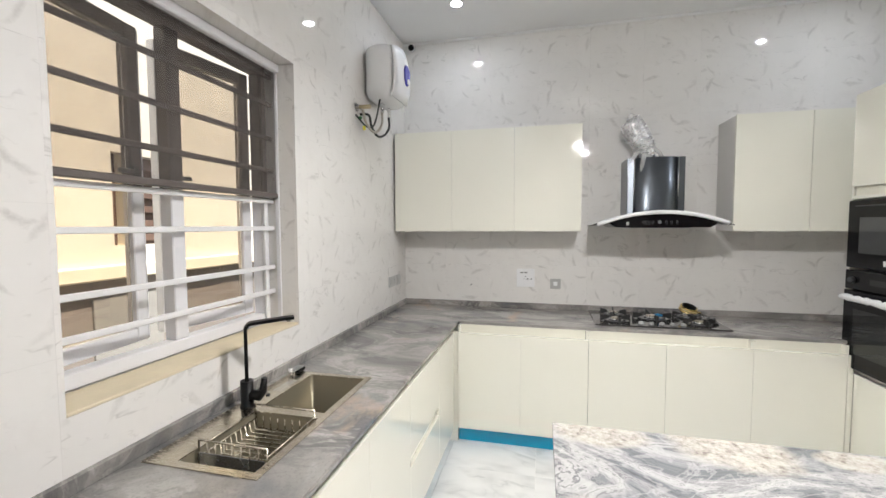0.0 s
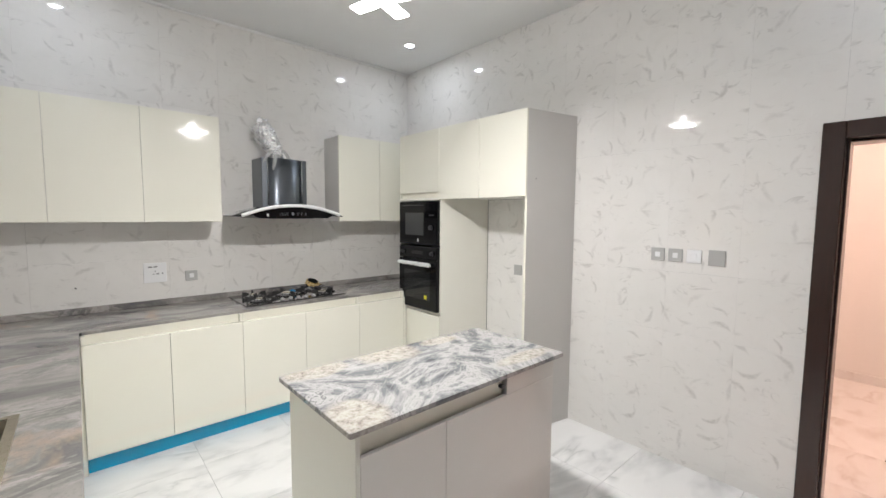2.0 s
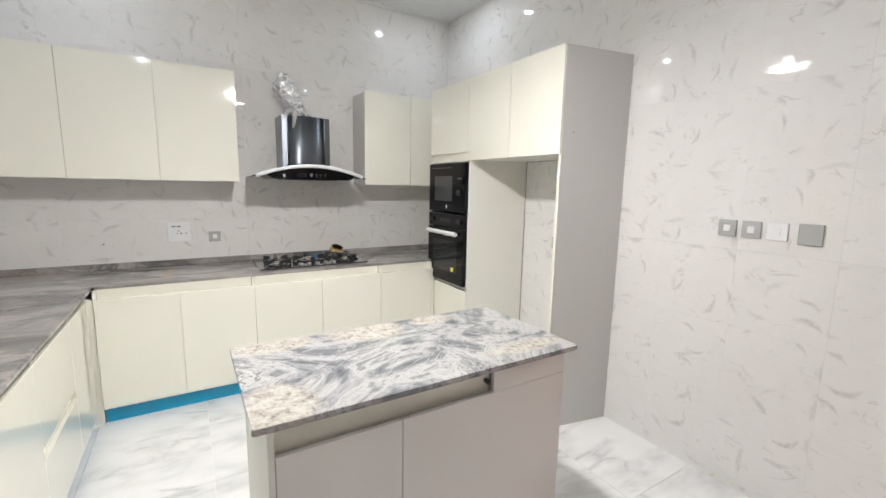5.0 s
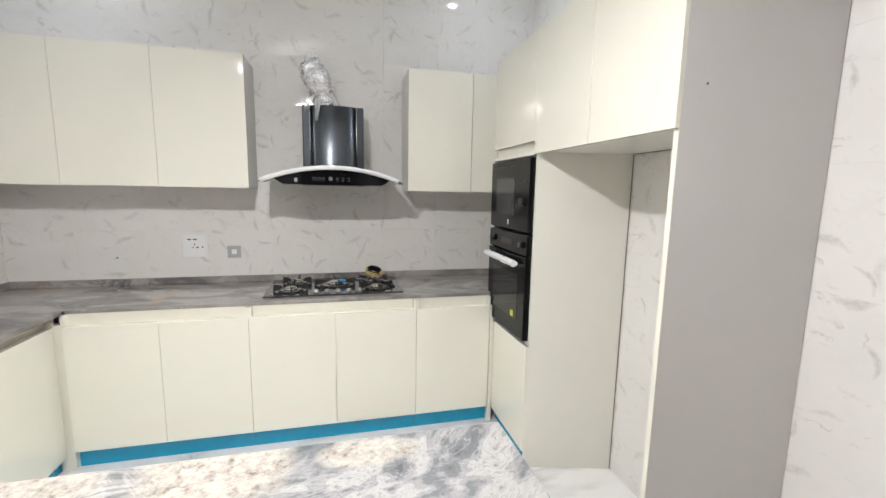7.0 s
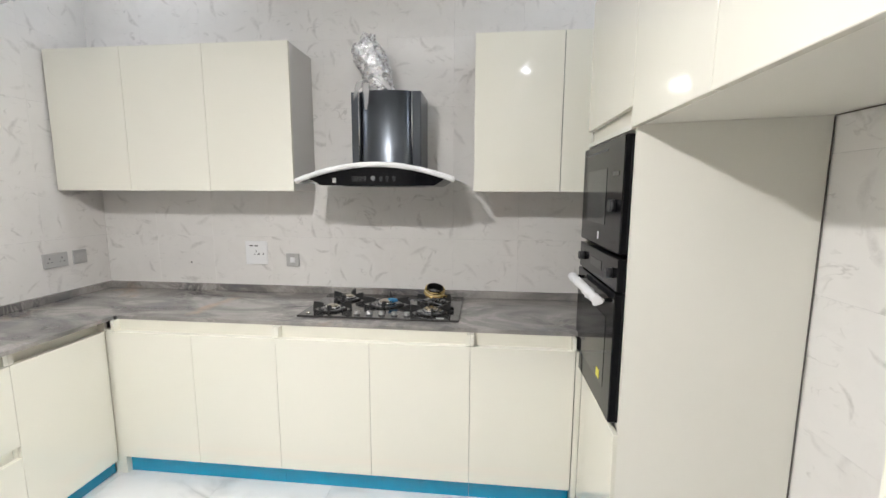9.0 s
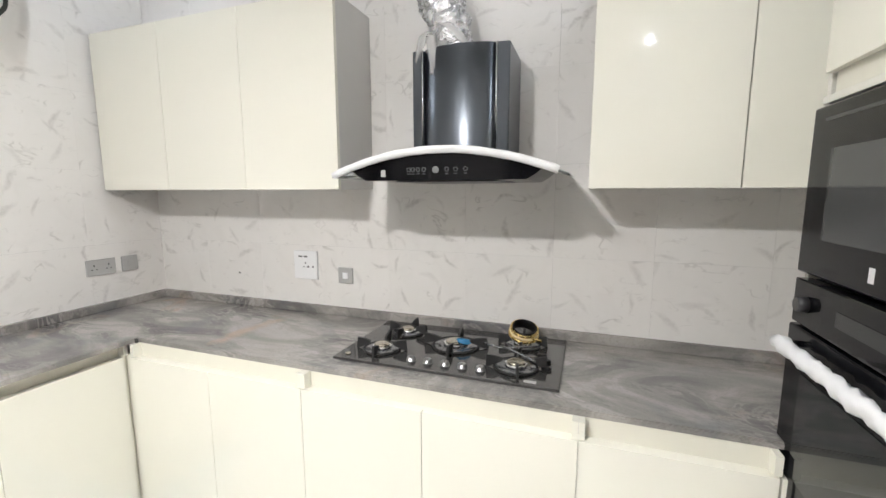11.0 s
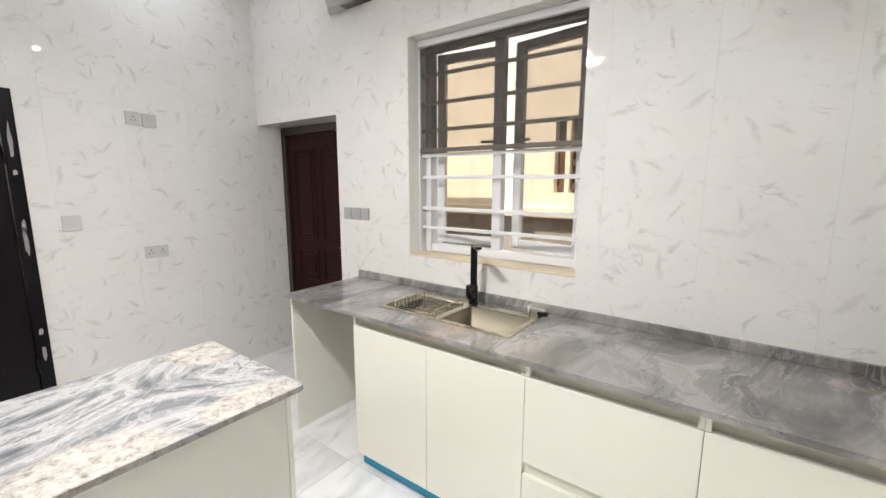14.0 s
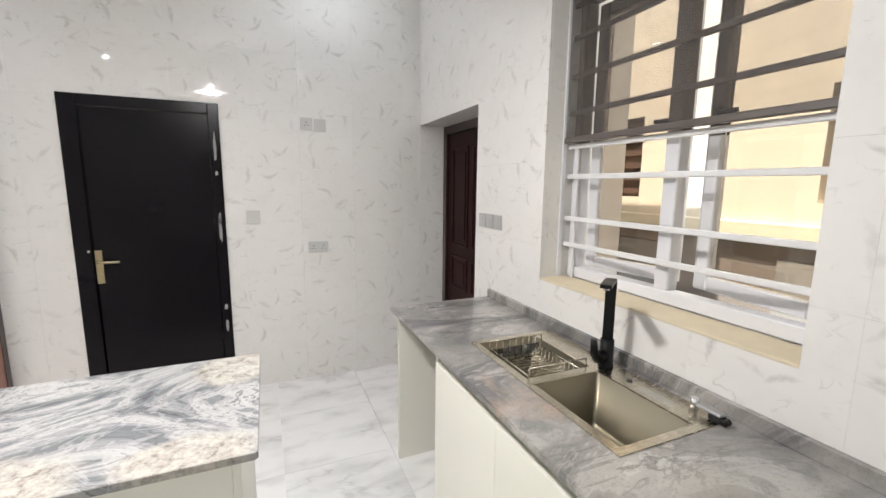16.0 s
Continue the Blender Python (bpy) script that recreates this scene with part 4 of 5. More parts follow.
for v in bm.verts:
    v.co += Vector((random.uniform(-1, 1), 0, random.uniform(-1, 1))) * 0.005
part("handle", bm, "foam", dr, "handle wrapped in white film")
for yc in (2.60, 3.03):
    bar("handle_post", "chrome", dr, [(TX - 0.034, yc, 1.178), (TX - 0.066, yc, 1.178)], 0.008)

# cabinet above the refrigerator niche, with its full-height end panel
fy0, fy1 = 1.60, ty0 - 0.020
over = thing("overhead_cabinet", (2.13, 2.05, 0), "cream gloss cabinet bridging the empty refrigerator niche", "cabinet")
block("body", "carcass", over, TX + 0.004, XR - 0.003, fy0, fy1, 1.775, 2.375, 0.001)
block("body_back", "carcass", over, TX + 0.25, XR - 0.003, fy0 - 0.045, fy0 - 0.0005, 1.775, 2.375, 0)
block("door", "cream", over, TX - 0.018, TX + 0.002, fy0 - 0.022, 2.038, 1.768, 2.385, 0.0015)
block("door", "cream", over, TX - 0.018, TX + 0.002, 2.041, fy1 + 0.018, 1.768, 2.385, 0.0015)
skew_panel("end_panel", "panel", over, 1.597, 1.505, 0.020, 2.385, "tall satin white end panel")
block("edge_strip", "cream", over, TX - 0.004, TX - 0.0022, 1.5772, 1.5968, 0.002, 1.766, 0, "cream edge strip")

# dark strips put where the gaps at the wall fall into shade
block("edge_seal", "bronze", tall, XR - 0.006, XR - 0.0035, 2.3812, 2.3838, 0.002, 1.770, 0, "thin dark strip in place of the shaded gap at the wall")
block("edge_seal", "bronze", over, XR - 0.006, XR - 0.003, 1.54, 2.384, 1.7715, 1.7745, 0, "thin dark strip in place of the shaded gap at the wall")

part("screw_hole", disc(bmesh.new(), (1.943, 1.5405, 1.892), 0.004, 0.0012, "y", 10), "dark_plastic", over)

# ---- island ----
isl = thing("kitchen_island", (0.71, 1.195, 0), "kitchen island with wavy white and grey granite top", "island")
bm = cuboid(bmesh.new(), 0.090, 1.316, 0.885, 1.508, 0.909, 0.930)
es = [e for e in bm.edges if abs(e.verts[0].co.z - e.verts[1].co.z) > 0.01]
bmesh.ops.bevel(bm, geom=es, offset=0.010, segments=3, affect="EDGES", profile=0.5)
es = [e for e in bm.edges if e.calc_face_angle(0) > 1.0]
bmesh.ops.bevel(bm, geom=es, offset=0.002, segments=1, affect="EDGES")
part("granite_top", bm, "island", isl, "wavy white, grey and beige granite top")
iy0, iy1, ix0, ix1 = 0.925, 1.470, 0.130, 1.285
block("side_panel", "carcass", isl, ix0, ix0 + 0.018, iy0 - 0.002, iy1 + 0.020, 0.0, 0.9085, 0.001)
block("side_panel", "carcass", isl, ix1 - 0.018, ix1, iy0 + 0.021, iy1 + 0.020, 0.0, 0.9085, 0.001)
block("back_panel", "carcass", isl, ix0 + 0.0185, ix1 - 0.0185, iy1, iy1 + 0.018, 0.0, 0.9085, 0.001)
block("bottom_panel", "carcass", isl, ix0 + 0.0185, ix1 - 0.0185, iy0 + 0.06, iy1 - 0.0005, 0.08, 0.098, 0)
block("channel", "channel", isl, ix0 + 0.0185, 0.914, iy0 + 0.030, iy0 + 0.036, 0.775, 0.9085, 0, "beige recessed grip channel")
block("door", "island_front", isl, ix0 + 0.020, 0.540, iy0, iy0 + 0.019, 0.06, 0.806, 0.0015)
block("door", "island_front", isl, 0.543, ix1, iy0, iy0 + 0.019, 0.06, 0.806, 0.0015)
block("filler_panel", "island_front", isl, 0.9145, ix1, iy0, iy0 + 0.019, 0.8063, 0.9085, 0.0015)
block("plinth", "carcass", isl, ix0 + 0.0185, ix1 - 0.0185, iy0 + 0.05, iy0 + 0.058, 0.001, 0.079, 0)
bar("bracket", "dark_plastic", isl, [(0.895, iy0 + 0.028, 0.848), (0.895, iy0 + 0.006, 0.848)], 0.010)

# ---- sink, tap, drying basket ----
sink = thing("kitchen_sink", (-0.91, 1.42, CT), "double-bowl brushed steel sink set in the worktop", "sink")
BOWLS = ((-1.010, -0.742, 1.050, 1.395), (-1.010, -0.742, 1.437, 1.795))
xs = [SINK[0], -1.010, -0.742, SINK[1]]
ys = [SINK[2], 1.050, 1.395, 1.437, 1.795, SINK[3]]


def in_bowl(x, y):
    return any(b[0] < x < b[1] and b[2] < y < b[3] for b in BOWLS)


part("rim", slab(bmesh.new(), xs, ys, lambda x, y: not in_bowl(x, y), CT + 0.0006, CT + 0.0042, "z"), "steel", sink)
for b in BOWLS:
    bm = bmesh.new()
    r, d = 0.014, 0.205
    top = CT + 0.0006
    cx, cy = (b[0] + b[1]) / 2, (b[2] + b[3]) / 2

    def ring(x0, x1, y0, y1, z, rr):
        out = []
        for qx, qy, a in ((x1 - rr, y1 - rr, 0), (x0 + rr, y1 - rr, 90), (x0 + rr, y0 + rr, 180), (x1 - rr, y0 + rr, 270)):
            for k in range(4):
                t = radians(a + 30 * k)
                out.append(bm.verts.new((qx + rr * math.cos(t), qy + rr * math.sin(t), z)))
        return out
    rings = [ring(*b, top, r), ring(b[0] + 0.002, b[1] - 0.002, b[2] + 0.002, b[3] - 0.002, top - d + 0.018, r), ring(b[0] + 0.018, b[1] - 0.018, b[2] + 0.018, b[3] - 0.018, top - d, r)]
    last = ring(cx - 0.05, cx + 0.05, cy - 0.05, cy + 0.05, top - d - 0.004, 0.049)
    rings.append(last)
    for p, q in zip(rings, rings[1:]):
        for k in range(16):
            f = bm.faces.new((p[k], p[(k + 1) % 16], q[(k + 1) % 16], q[k]))
            f.smooth = True
    bm.faces.new(last)
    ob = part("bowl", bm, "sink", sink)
    sol = ob.modifiers.new("thick", "SOLIDIFY")
    sol.thickness = 0.0015
    part("drain", disc(bmesh.new(), (cx, cy, top - d - 0.003), 0.042, 0.004), "chrome", sink)
for k in range(3):
    block("rim_groove", "grey_plastic", sink, -1.062 + 0.013 * k, -1.058 + 0.013 * k, 1.58, 1.71, CT + 0.0043, CT + 0.0050, 0)
part("rim_button", disc(bmesh.new(), (-1.055, 1.535, CT + 0.0043), 0.009, 0.004, "z", 14), "dark_plastic", sink)

tap = thing("kitchen_tap", (-1.062, 1.42, CT + 0.0043), "matt black kitchen mixer tap with square spout", "tap")
tx, ty, tz = -1.062, 1.42, CT + 0.0044
bar("base", "black", tap, [(tx, ty, tz), (tx, ty, tz + 0.006), (tx, ty, tz + 0.007), (tx, ty, tz + 0.105)], [0.027, 0.027, 0.024, 0.024], sides=20)


def strip(path, width, thick, turn):
    """A flat bar bent along path (out, up), turned about the tap's axis."""
    bm = bmesh.new()
    rows = []
    for i, (a, z) in enumerate(path):
        b0, b1 = path[max(i - 1, 0)], path[min(i + 1, len(path) - 1)]
        d = Vector((b1[0] - b0[0], b1[1] - b0[1])).normalized()
        nx, nz = -d.y * thick / 2, d.x * thick / 2
        rows.append([bm.verts.new(q) for q in ((a + nx, -width / 2, z + nz), (a + nx, width / 2, z + nz), (a - nx, width / 2, z - nz), (a - nx, -width / 2, z - nz))])
    for r, q in zip(rows, rows[1:]):
        for k in range(4):
            bm.faces.new((r[k], r[(k + 1) % 4], q[(k + 1) % 4], q[k]))
    bm.faces.new(rows[0]), bm.faces.new(rows[-1][::-1])
    es = [e for e in bm.edges if e.calc_face_angle(0) > 0.9]
    bmesh.ops.bevel(bm, geom=es, offset=0.002, segments=1, affect="EDGES")
    bmesh.ops.transform(bm, matrix=pose(tx, ty, 0, 0, 0, turn), verts=bm.verts)
    return bm


bend = [(0.025 - 0.025 * math.cos(radians(a)), 1.210 + 0.025 * math.sin(radians(a))) for a in (0, 20, 40, 60, 80)]
part("riser", strip([(0.0, tz + 0.1055), *bend[:3]], 0.036, 0.013, 39), "black", tap)
part("spout", strip([*bend[2:], (0.035, 1.2355), (0.150, 1.243), (0.178, 1.243)], 0.036, 0.012, 39), "black", tap)
part("aerator", disc(bmesh.new(), (tx + 0.158 * math.cos(radians(39)), ty + 0.158 * math.sin(radians(39)), 1.2285), 0.010, 0.008, "z", 14), "chrome", tap)
bar("lever", "black", tap, [(tx + 0.018, ty + 0.002, tz + 0.050), (tx + 0.050, ty + 0.006, tz + 0.046), (tx + 0.066, ty + 0.008, tz + 0.066), (tx + 0.072, ty + 0.009, tz + 0.118)], [0.020, 0.021, 0.015, 0.011])

basket = thing("drying_basket", (-0.88, 1.22, CT - 0.11), "chrome wire drying basket hung in the sink bowl", "basket")
bx0, bx1, by0, by1, bt, bb = -1.000, -0.752, 1.120, 1.388, CT + 0.034, CT - 0.058
for y in (by0, by1):
    bar("end_frame", "steel", basket, [(bx0, y, bb), (bx0, y, bt), (bx1, y, bt), (bx1, y, bb), (bx0, y, bb)], 0.0036, "raised end frame of the basket", sides=6)
for x in (bx0, bx1):
    for z in (CT + 0.008, CT - 0.020):
        bar("rim_wire", "steel", basket, [(x, by0, z), (x, by1, z)], 0.0032, sides=6)
for k in range(11):
    y = by0 + (by1 - by0) * (k + 0.5) / 11
    bar("cross_wire", "steel", basket, [(bx0, y, CT - 0.020), (bx0 + 0.006, y, bb), (bx1 - 0.006, y, bb), (bx1, y, CT - 0.020)], 0.0026, sides=6)
for k in range(1, 4):
    x = bx0 + (bx1 - bx0) * k / 4
    bar("base_wire", "steel", basket, [(x, by0, bb - 0.004), (x, by1, bb - 0.004)], 0.0028, sides=6)
for k in range(1, 8):
    x = bx0 + (bx1 - bx0) * k / 8
    for y in (by0, by1):
        bar("end_wire", "steel", basket, [(x, y, bb), (x, y, bt - 0.004 if y == by0 else CT - 0.01)], 0.0024, sides=6)
block("end_plate", "burner_dish", basket, bx0 + 0.006, bx1 - 0.006, by0 - 0.0072, by0 - 0.0042, CT - 0.045, CT - 0.002, 0.001, "grey end plate of the basket")

clip = thing("sink_clip", (-1.10, 1.76, CT + 0.0044), "small chrome and black plug lever on the sink rim", "lever")
bar("stem", "chrome", clip, [(-1.085, 1.742, CT + 0.0044), (-1.085, 1.742, CT + 0.042)], 0.011, sides=14)
block("arm", "knob", clip, -1.102, -1.070, 1.755, 1.83, CT + 0.024, CT + 0.034, 0.004)
block("grip", "black", clip, -1.100, -1.072, 1.79, 1.845, CT + 0.0045, CT + 0.0235, 0.005)

# ---- hob ----
hob = thing("gas_hob", (0.856, 3.36, CT), "five-burner gas hob of dark glass with scattered pan supports", "hob")
hx0, hx1, hy0, hy1, hz = 0.425, 1.287, 3.130, 3.620, CT + 0.0006
block("glass_plate", "hob_glass", hob, hx0, hx1, hy0, hy1, hz, hz + 0.010, 0.003)
zt = hz + 0.0102


def burner(x, y, r, parent):
    b = part("burner", tube(bmesh.new(), [(x, y, zt), (x, y, zt + 0.004), (x, y, zt + 0.008), (x, y, zt + 0.009)], [r * 1.75, r * 1.75, r * 1.60, r * 1.1], 32), "burner_dish", parent, "grey pressed burner dish")
    part("burner_head", tube(bmesh.new(), [(x, y, zt + 0.0092), (x, y, zt + 0.019), (x, y, zt + 0.020)], [r * 0.95, r * 0.95, r * 0.85], 28), "chrome", b)
    part("burner_cap", tube(bmesh.new(), [(x, y, zt + 0.0202), (x, y, zt + 0.025), (x, y, zt + 0.028)], [r * 0.75, r * 0.75, r * 0.55], 24), "steel", b)
    part("drip_ring", tube(bmesh.new(), arc((x, y, zt + 0.006), r * 1.78, 0, 360, 32, "xy"), 0.004, 6), "iron", b)


def fin(x, y, r, turn, parent, tall=0.046):
    """An upright cast-iron fin of a pan support, with a sloping end."""
    bm = bmesh.new()
    low = [(r * 1.15, 0.022), (r * 2.35, 0.001), (r * 2.55, 0.001), (r * 2.45, tall), (r * 1.75, tall - 0.004), (r * 1.15, tall - 0.012)]
    a = [bm.verts.new((u, -0.0045, w)) for u, w in low]
    b = [bm.verts.new((u, 0.0045, w)) for u, w in low]
    bm.faces.new(a), bm.faces.new(b[::-1])
    for k in range(len(low)):
        m = (k + 1) % len(low)
        bm.faces.new((a[k], b[k], b[m], a[m]))
    bmesh.ops.transform(bm, matrix=pose(x, y, zt + 0.0005, 0, 0, turn), verts=bm.verts)
    part("pan_support", bm, "iron", parent)


for x, y, r, turn in ((0.575, 3.262, 0.042, 8), (0.595, 3.480, 0.038, -6), (0.850, 3.395, 0.054, 4), (1.125, 3.262, 0.044, 12), (1.115, 3.492, 0.040, 3)):
    burner(x, y, r, hob)
    for k in range(4):
        fin(x, y, r, turn + 90 * k, hob)
# a support frame lying loose over the front burner
bm = tube(bmesh.new(), [(0.985, 3.345, zt + 0.0475), (1.060, 3.300, zt + 0.053), (1.180, 3.352, zt + 0.0545)], 0.005, 6)
tube(bm, [(1.060, 3.300, zt + 0.061), (1.150, 3.245, zt + 0.058), (1.200, 3.215, zt + 0.050)], 0.005, 6)
part("loose_support", bm, "burner_dish", hob, "loose bent support rod")
for x, y in ((1.225, 3.345), (1.232, 3.275), (1.205, 3.395)):
    part("spare_cap", tube(bmesh.new(), [(x, y, zt + 0.0002), (x, y, zt + 0.008), (x, y, zt + 0.011)], [0.019, 0.019, 0.012], 18), "black", hob)
for k in range(5):
    x = 0.735 + 0.068 * k
    kn = bar("knob", "knob", hob, [(x, 3.195, zt), (x, 3.195, zt + 0.003), (x, 3.195, zt + 0.004), (x, 3.195, zt + 0.014), (x, 3.195, zt + 0.016)], [0.019, 0.019, 0.0165, 0.0155, 0.013], sides=20)
    block("knob_mark", "black", kn, x - 0.0015, x + 0.0015, 3.183, 3.196, zt + 0.0161, zt + 0.0168, 0)
block("badge", "grey_plastic", hob, 1.168, 1.210, 3.150, 3.168, zt, zt + 0.0006, 0)
part("igniter", disc(bmesh.new(), (0.47, 3.175, zt), 0.011, 0.004, "z", 16), "steel", hob)
bm = bmesh.new()
bmesh.ops.create_icosphere(bm, subdivisions=2, radius=1.0)
random.seed(11)
for v in bm.verts:
    v.co *= random.uniform(0.8, 1.15)
bmesh.ops.transform(bm, matrix=pose(0.893, 3.375, zt + 0.033, 0, 12, 20) @ Matrix.Diagonal((0.032, 0.020, 0.012, 1)), verts=bm.verts)
part("wrapped_part", bm, "blue_film", hob, "burner piece in crumpled blue film")

roll = thing("tape_roll", (1.115, 3.490, zt + 0.046), "roll of gold and beige tape lying on a hob burner", "tape roll")
tilt = pose(1.118, 3.482, zt + 0.050, 17, 10, 0)


def ring_of(prof, name, material, label):
    bm = bmesh.new()
    m = len(prof)
    rings = [[bm.verts.new((p[0] * math.cos(a), p[0] * math.sin(a), p[1])) for p in prof] for a in [2 * math.pi * k / 36 for k in range(36)]]
    for i in range(36):
        for j in range(m):
            f = bm.faces.new((rings[i][j], rings[(i + 1) % 36][j], rings[(i + 1) % 36][(j + 1) % m], rings[i][(j + 1) % m]))
            f.smooth = True
    bmesh.ops.transform(bm, matrix=tilt, verts=bm.verts)
    part(name, bm, material, roll, label)


for k, mat in enumerate(("gold", "beige_tape", "gold")):
    w = 0.013 * k
    ring_of([(0.050, w), (0.062 - 0.002 * k, w + 0.001), (0.0635 - 0.002 * k, w + 0.006), (0.062 - 0.002 * k, w + 0.012), (0.050, w + 0.0125)], "tape_band", mat, "shiny tape band")
ring_of([(0.0485, 0.0), (0.0495, 0.0), (0.0495, 0.044), (0.0485, 0.044), (0.044, 0.040), (0.044, 0.004)], "core", "black", "black inner core")
bar("loose_end", "gold", roll, [(1.150, 3.442, zt + 0.058), (1.175, 3.43, zt + 0.052), (1.195, 3.44, zt + 0.046)], 0.006, sides=6)

# ---- cooker hood and duct ----
hood = thing("cooker_hood", (0.855, 3.45, 1.60), "chimney cooker hood with curved glass wrapped in white foam", "cooker hood")
gx0, gx1, gy0, gy1 = 0.418, 1.292, 3.175, YF - 0.004


def crest(x, lift=0.0):
    u = (x - 0.855) / 0.437
    return 1.612 + 0.090 * (1 - u * u) + lift


bm = bmesh.new()
cols = []
for k in range(29):
    x = gx0 + (gx1 - gx0) * k / 28
    z = crest(x)
    cols.append([bm.verts.new(p) for p in ((x, gy0 + 0.010, z), (x, gy1, z), (x, gy1, z - 0.006), (x, gy0 + 0.010, z - 0.006))])
for a, b in zip(cols, cols[1:]):
    for k in range(4):
        f = bm.faces.new((a[k], b[k], b[(k + 1) % 4], a[(k + 1) % 4]))
        f.smooth = k in (0, 2)
bm.faces.new(cols[0]), bm.faces.new(cols[-1][::-1])
part("glass_canopy", bm, "hood_pane", hood, "curved clear glass canopy")
bm = tube(bmesh.new(), [(x, gy0, crest(x, -0.003)) for x in [0.432 + 0.825 * k / 28 for k in range(29)]], 0.0135, 12)
random.seed(3)
for v in bm.verts:
    v.co += Vector((0, random.uniform(-1, 1), random.uniform(-1, 1))) * 0.0012
part("foam_strip", bm, "foam", hood, "white foam wrapped round the glass edge")
bm = bmesh.new()
cols = []
for k in range(25):
    x = 0.500 + 0.712 * k / 24
    zl = 1.594 + 0.040 * max(0.0, abs(x - 0.856) - 0.306) / 0.05
    zu = max(zl + 0.004, crest(x, -0.009))
    cols.append([bm.verts.new(p) for p in ((x, 3.192, zu), (x, YF - 0.006, zu), (x, YF - 0.006, zl), (x, 3.192, zl))])
for a, b in zip(cols, cols[1:]):
    for k in range(4):
        bm.faces.new((a[k], b[k], b[(k + 1) % 4], a[(k + 1) % 4]))
bm.faces.new(cols[0]), bm.faces.new(cols[-1][::-1])
body = part("control_body", bm, "black_glass", hood, "glossy black control body")
block("badge", "grey_plastic", body, 0.624, 0.642, 3.1905, 3.1918, 1.608, 1.632, 0)
for x in (0.736, 0.752, 0.772, 0.794, 0.880, 0.912, 0.948):
    part("touch_button", tube(bmesh.new(), arc((x, 3.1905, 1.632), 0.0070, 0, 360, 18, "xz"), 0.0011, 5), "dim_print", body)
    block("legend", "dim_print", body, x - 0.006, x + 0.006, 3.1905, 3.1918, 1.616, 1.618, 0)
part("touch_dial", disc(bmesh.new(), (0.838, 3.1908, 1.631), 0.0125, 0.001, "y", 22), "dim_print", body)
bm = bmesh.new()
prof = [(-0.196, 0.005), (-0.190, 0.0), (-0.152, -0.005)]
prof += [(0.148 * math.sin(radians(a)), 0.022 - 0.058 * math.cos(radians(a)) ** 0.8) for a in range(-80, 81, 8)]
prof += [(0.152, -0.005), (0.190, 0.0), (0.196, 0.005)]
cx, fy = 0.858, 3.405
lo = [bm.verts.new((cx + a, fy + b, crest(cx + a, 0.001))) for a, b in prof] + [bm.verts.new((cx + 0.196, YF - 0.003, 1.69)), bm.verts.new((cx - 0.196, YF - 0.003, 1.69))]
hi = [bm.verts.new((v.co.x, v.co.y, 2.105)) for v in lo]
for k in range(len(lo)):
    r = (k + 1) % len(lo)
    f = bm.faces.new((lo[k], lo[r], hi[r], hi[k]))
    f.smooth = 3 <= k < len(prof) - 4
bm.faces.new(hi)
part("chimney", bm, "hood_steel", hood, "smoked steel chimney with a bowed front")
for a in (-0.148, 0.148):
    bar("chrome_strip", "chrome", hood, [(cx + a, fy - 0.012, 1.70), (cx + a, fy - 0.012, 2.104)], 0.0035, sides=6)
block("oil_tray", "dark_plastic", hood, 0.66, 1.05, 3.24, 3.60, 1.5905, 1.5937, 0.002)

duct = thing("foil_duct", (0.77, 3.52, 2.106), "crinkled silver foil exhaust duct wrapped in clear film", "duct")
pts = []
for k in range(46):
    u = k / 45
    pts.append((0.822 - 0.118 * u + 0.010 * math.sin(4 * u), 3.50 + 0.06 * u * u, 2.107 + 0.295 * u))
random.seed(11)
girth = [0.058 + 0.024 * min(1.0, k / 26) + 0.007 * (k % 2) + random.uniform(-0.004, 0.004) for k in range(46)]
for k in range(40, 46):
    girth[k] *= math.sqrt(max(0.06, 1 - ((k - 39) / 6.2) ** 2))
bm = tube(bmesh.new(), pts, girth, 30)
for v in bm.verts:
    v.co += 0.016 * noise.noise_vector(v.co * 24) + 0.005 * noise.noise_vector(v.co * 60)
part("duct_tube", bm, "foil", duct)
# the film is twisted into a knot with two ears at the tip
bm = tube(bmesh.new(), curved([(0.700, 3.555, 2.392), (0.702, 3.55, 2.42), (0.708, 3.545, 2.452), (0.712, 3.54, 2.462)]), [0.030 - 0.001 * k for k in range(19)], 10)
tube(bm, curved([(0.706, 3.545, 2.440), (0.74, 3.54, 2.448), (0.768, 3.535, 2.440)]), [0.012 - 0.0005 * k for k in range(13)], 8)
for v in bm.verts:
    v.co += 0.010 * noise.noise_vector(v.co * 55)
part("film_knot", bm, "foil", duct, "twisted knot of clear film")
bm = bmesh.new()
for k, (dx, dz, ln) in enumerate(((0.03, -0.03, 0.17), (-0.05, 0.0, 0.10), (0.07, 0.02, 0.12), (-0.01, -0.02, 0.13))):
    cols = []
    for i in range(9):
        t = i / 8
        c = Vector((0.775 + dx * (0.4 + t * 1.6), 3.398 - 0.030 * math.sin(2 + 2.0 * t) - 0.012 * k, 2.155 + dz - ln * t * t))
        wdt = 0.022 * (1 - 0.7 * t) + 0.004
        cols.append([bm.verts.new(c + Vector((wdt * q, 0.006 * math.sin(5 * q + i), 0))) for q in (-1, -0.3, 0.4, 1)])
    for a, b in zip(cols, cols[1:]):
        for q in range(3):
            bm.faces.new((a[q], a[q + 1], b[q + 1], b[q])).smooth = True
ob = part("film_tail", bm, "film", duct, "loose tails of clear film")
ob.modifiers.new("thick", "SOLIDIFY").thickness = 0.001

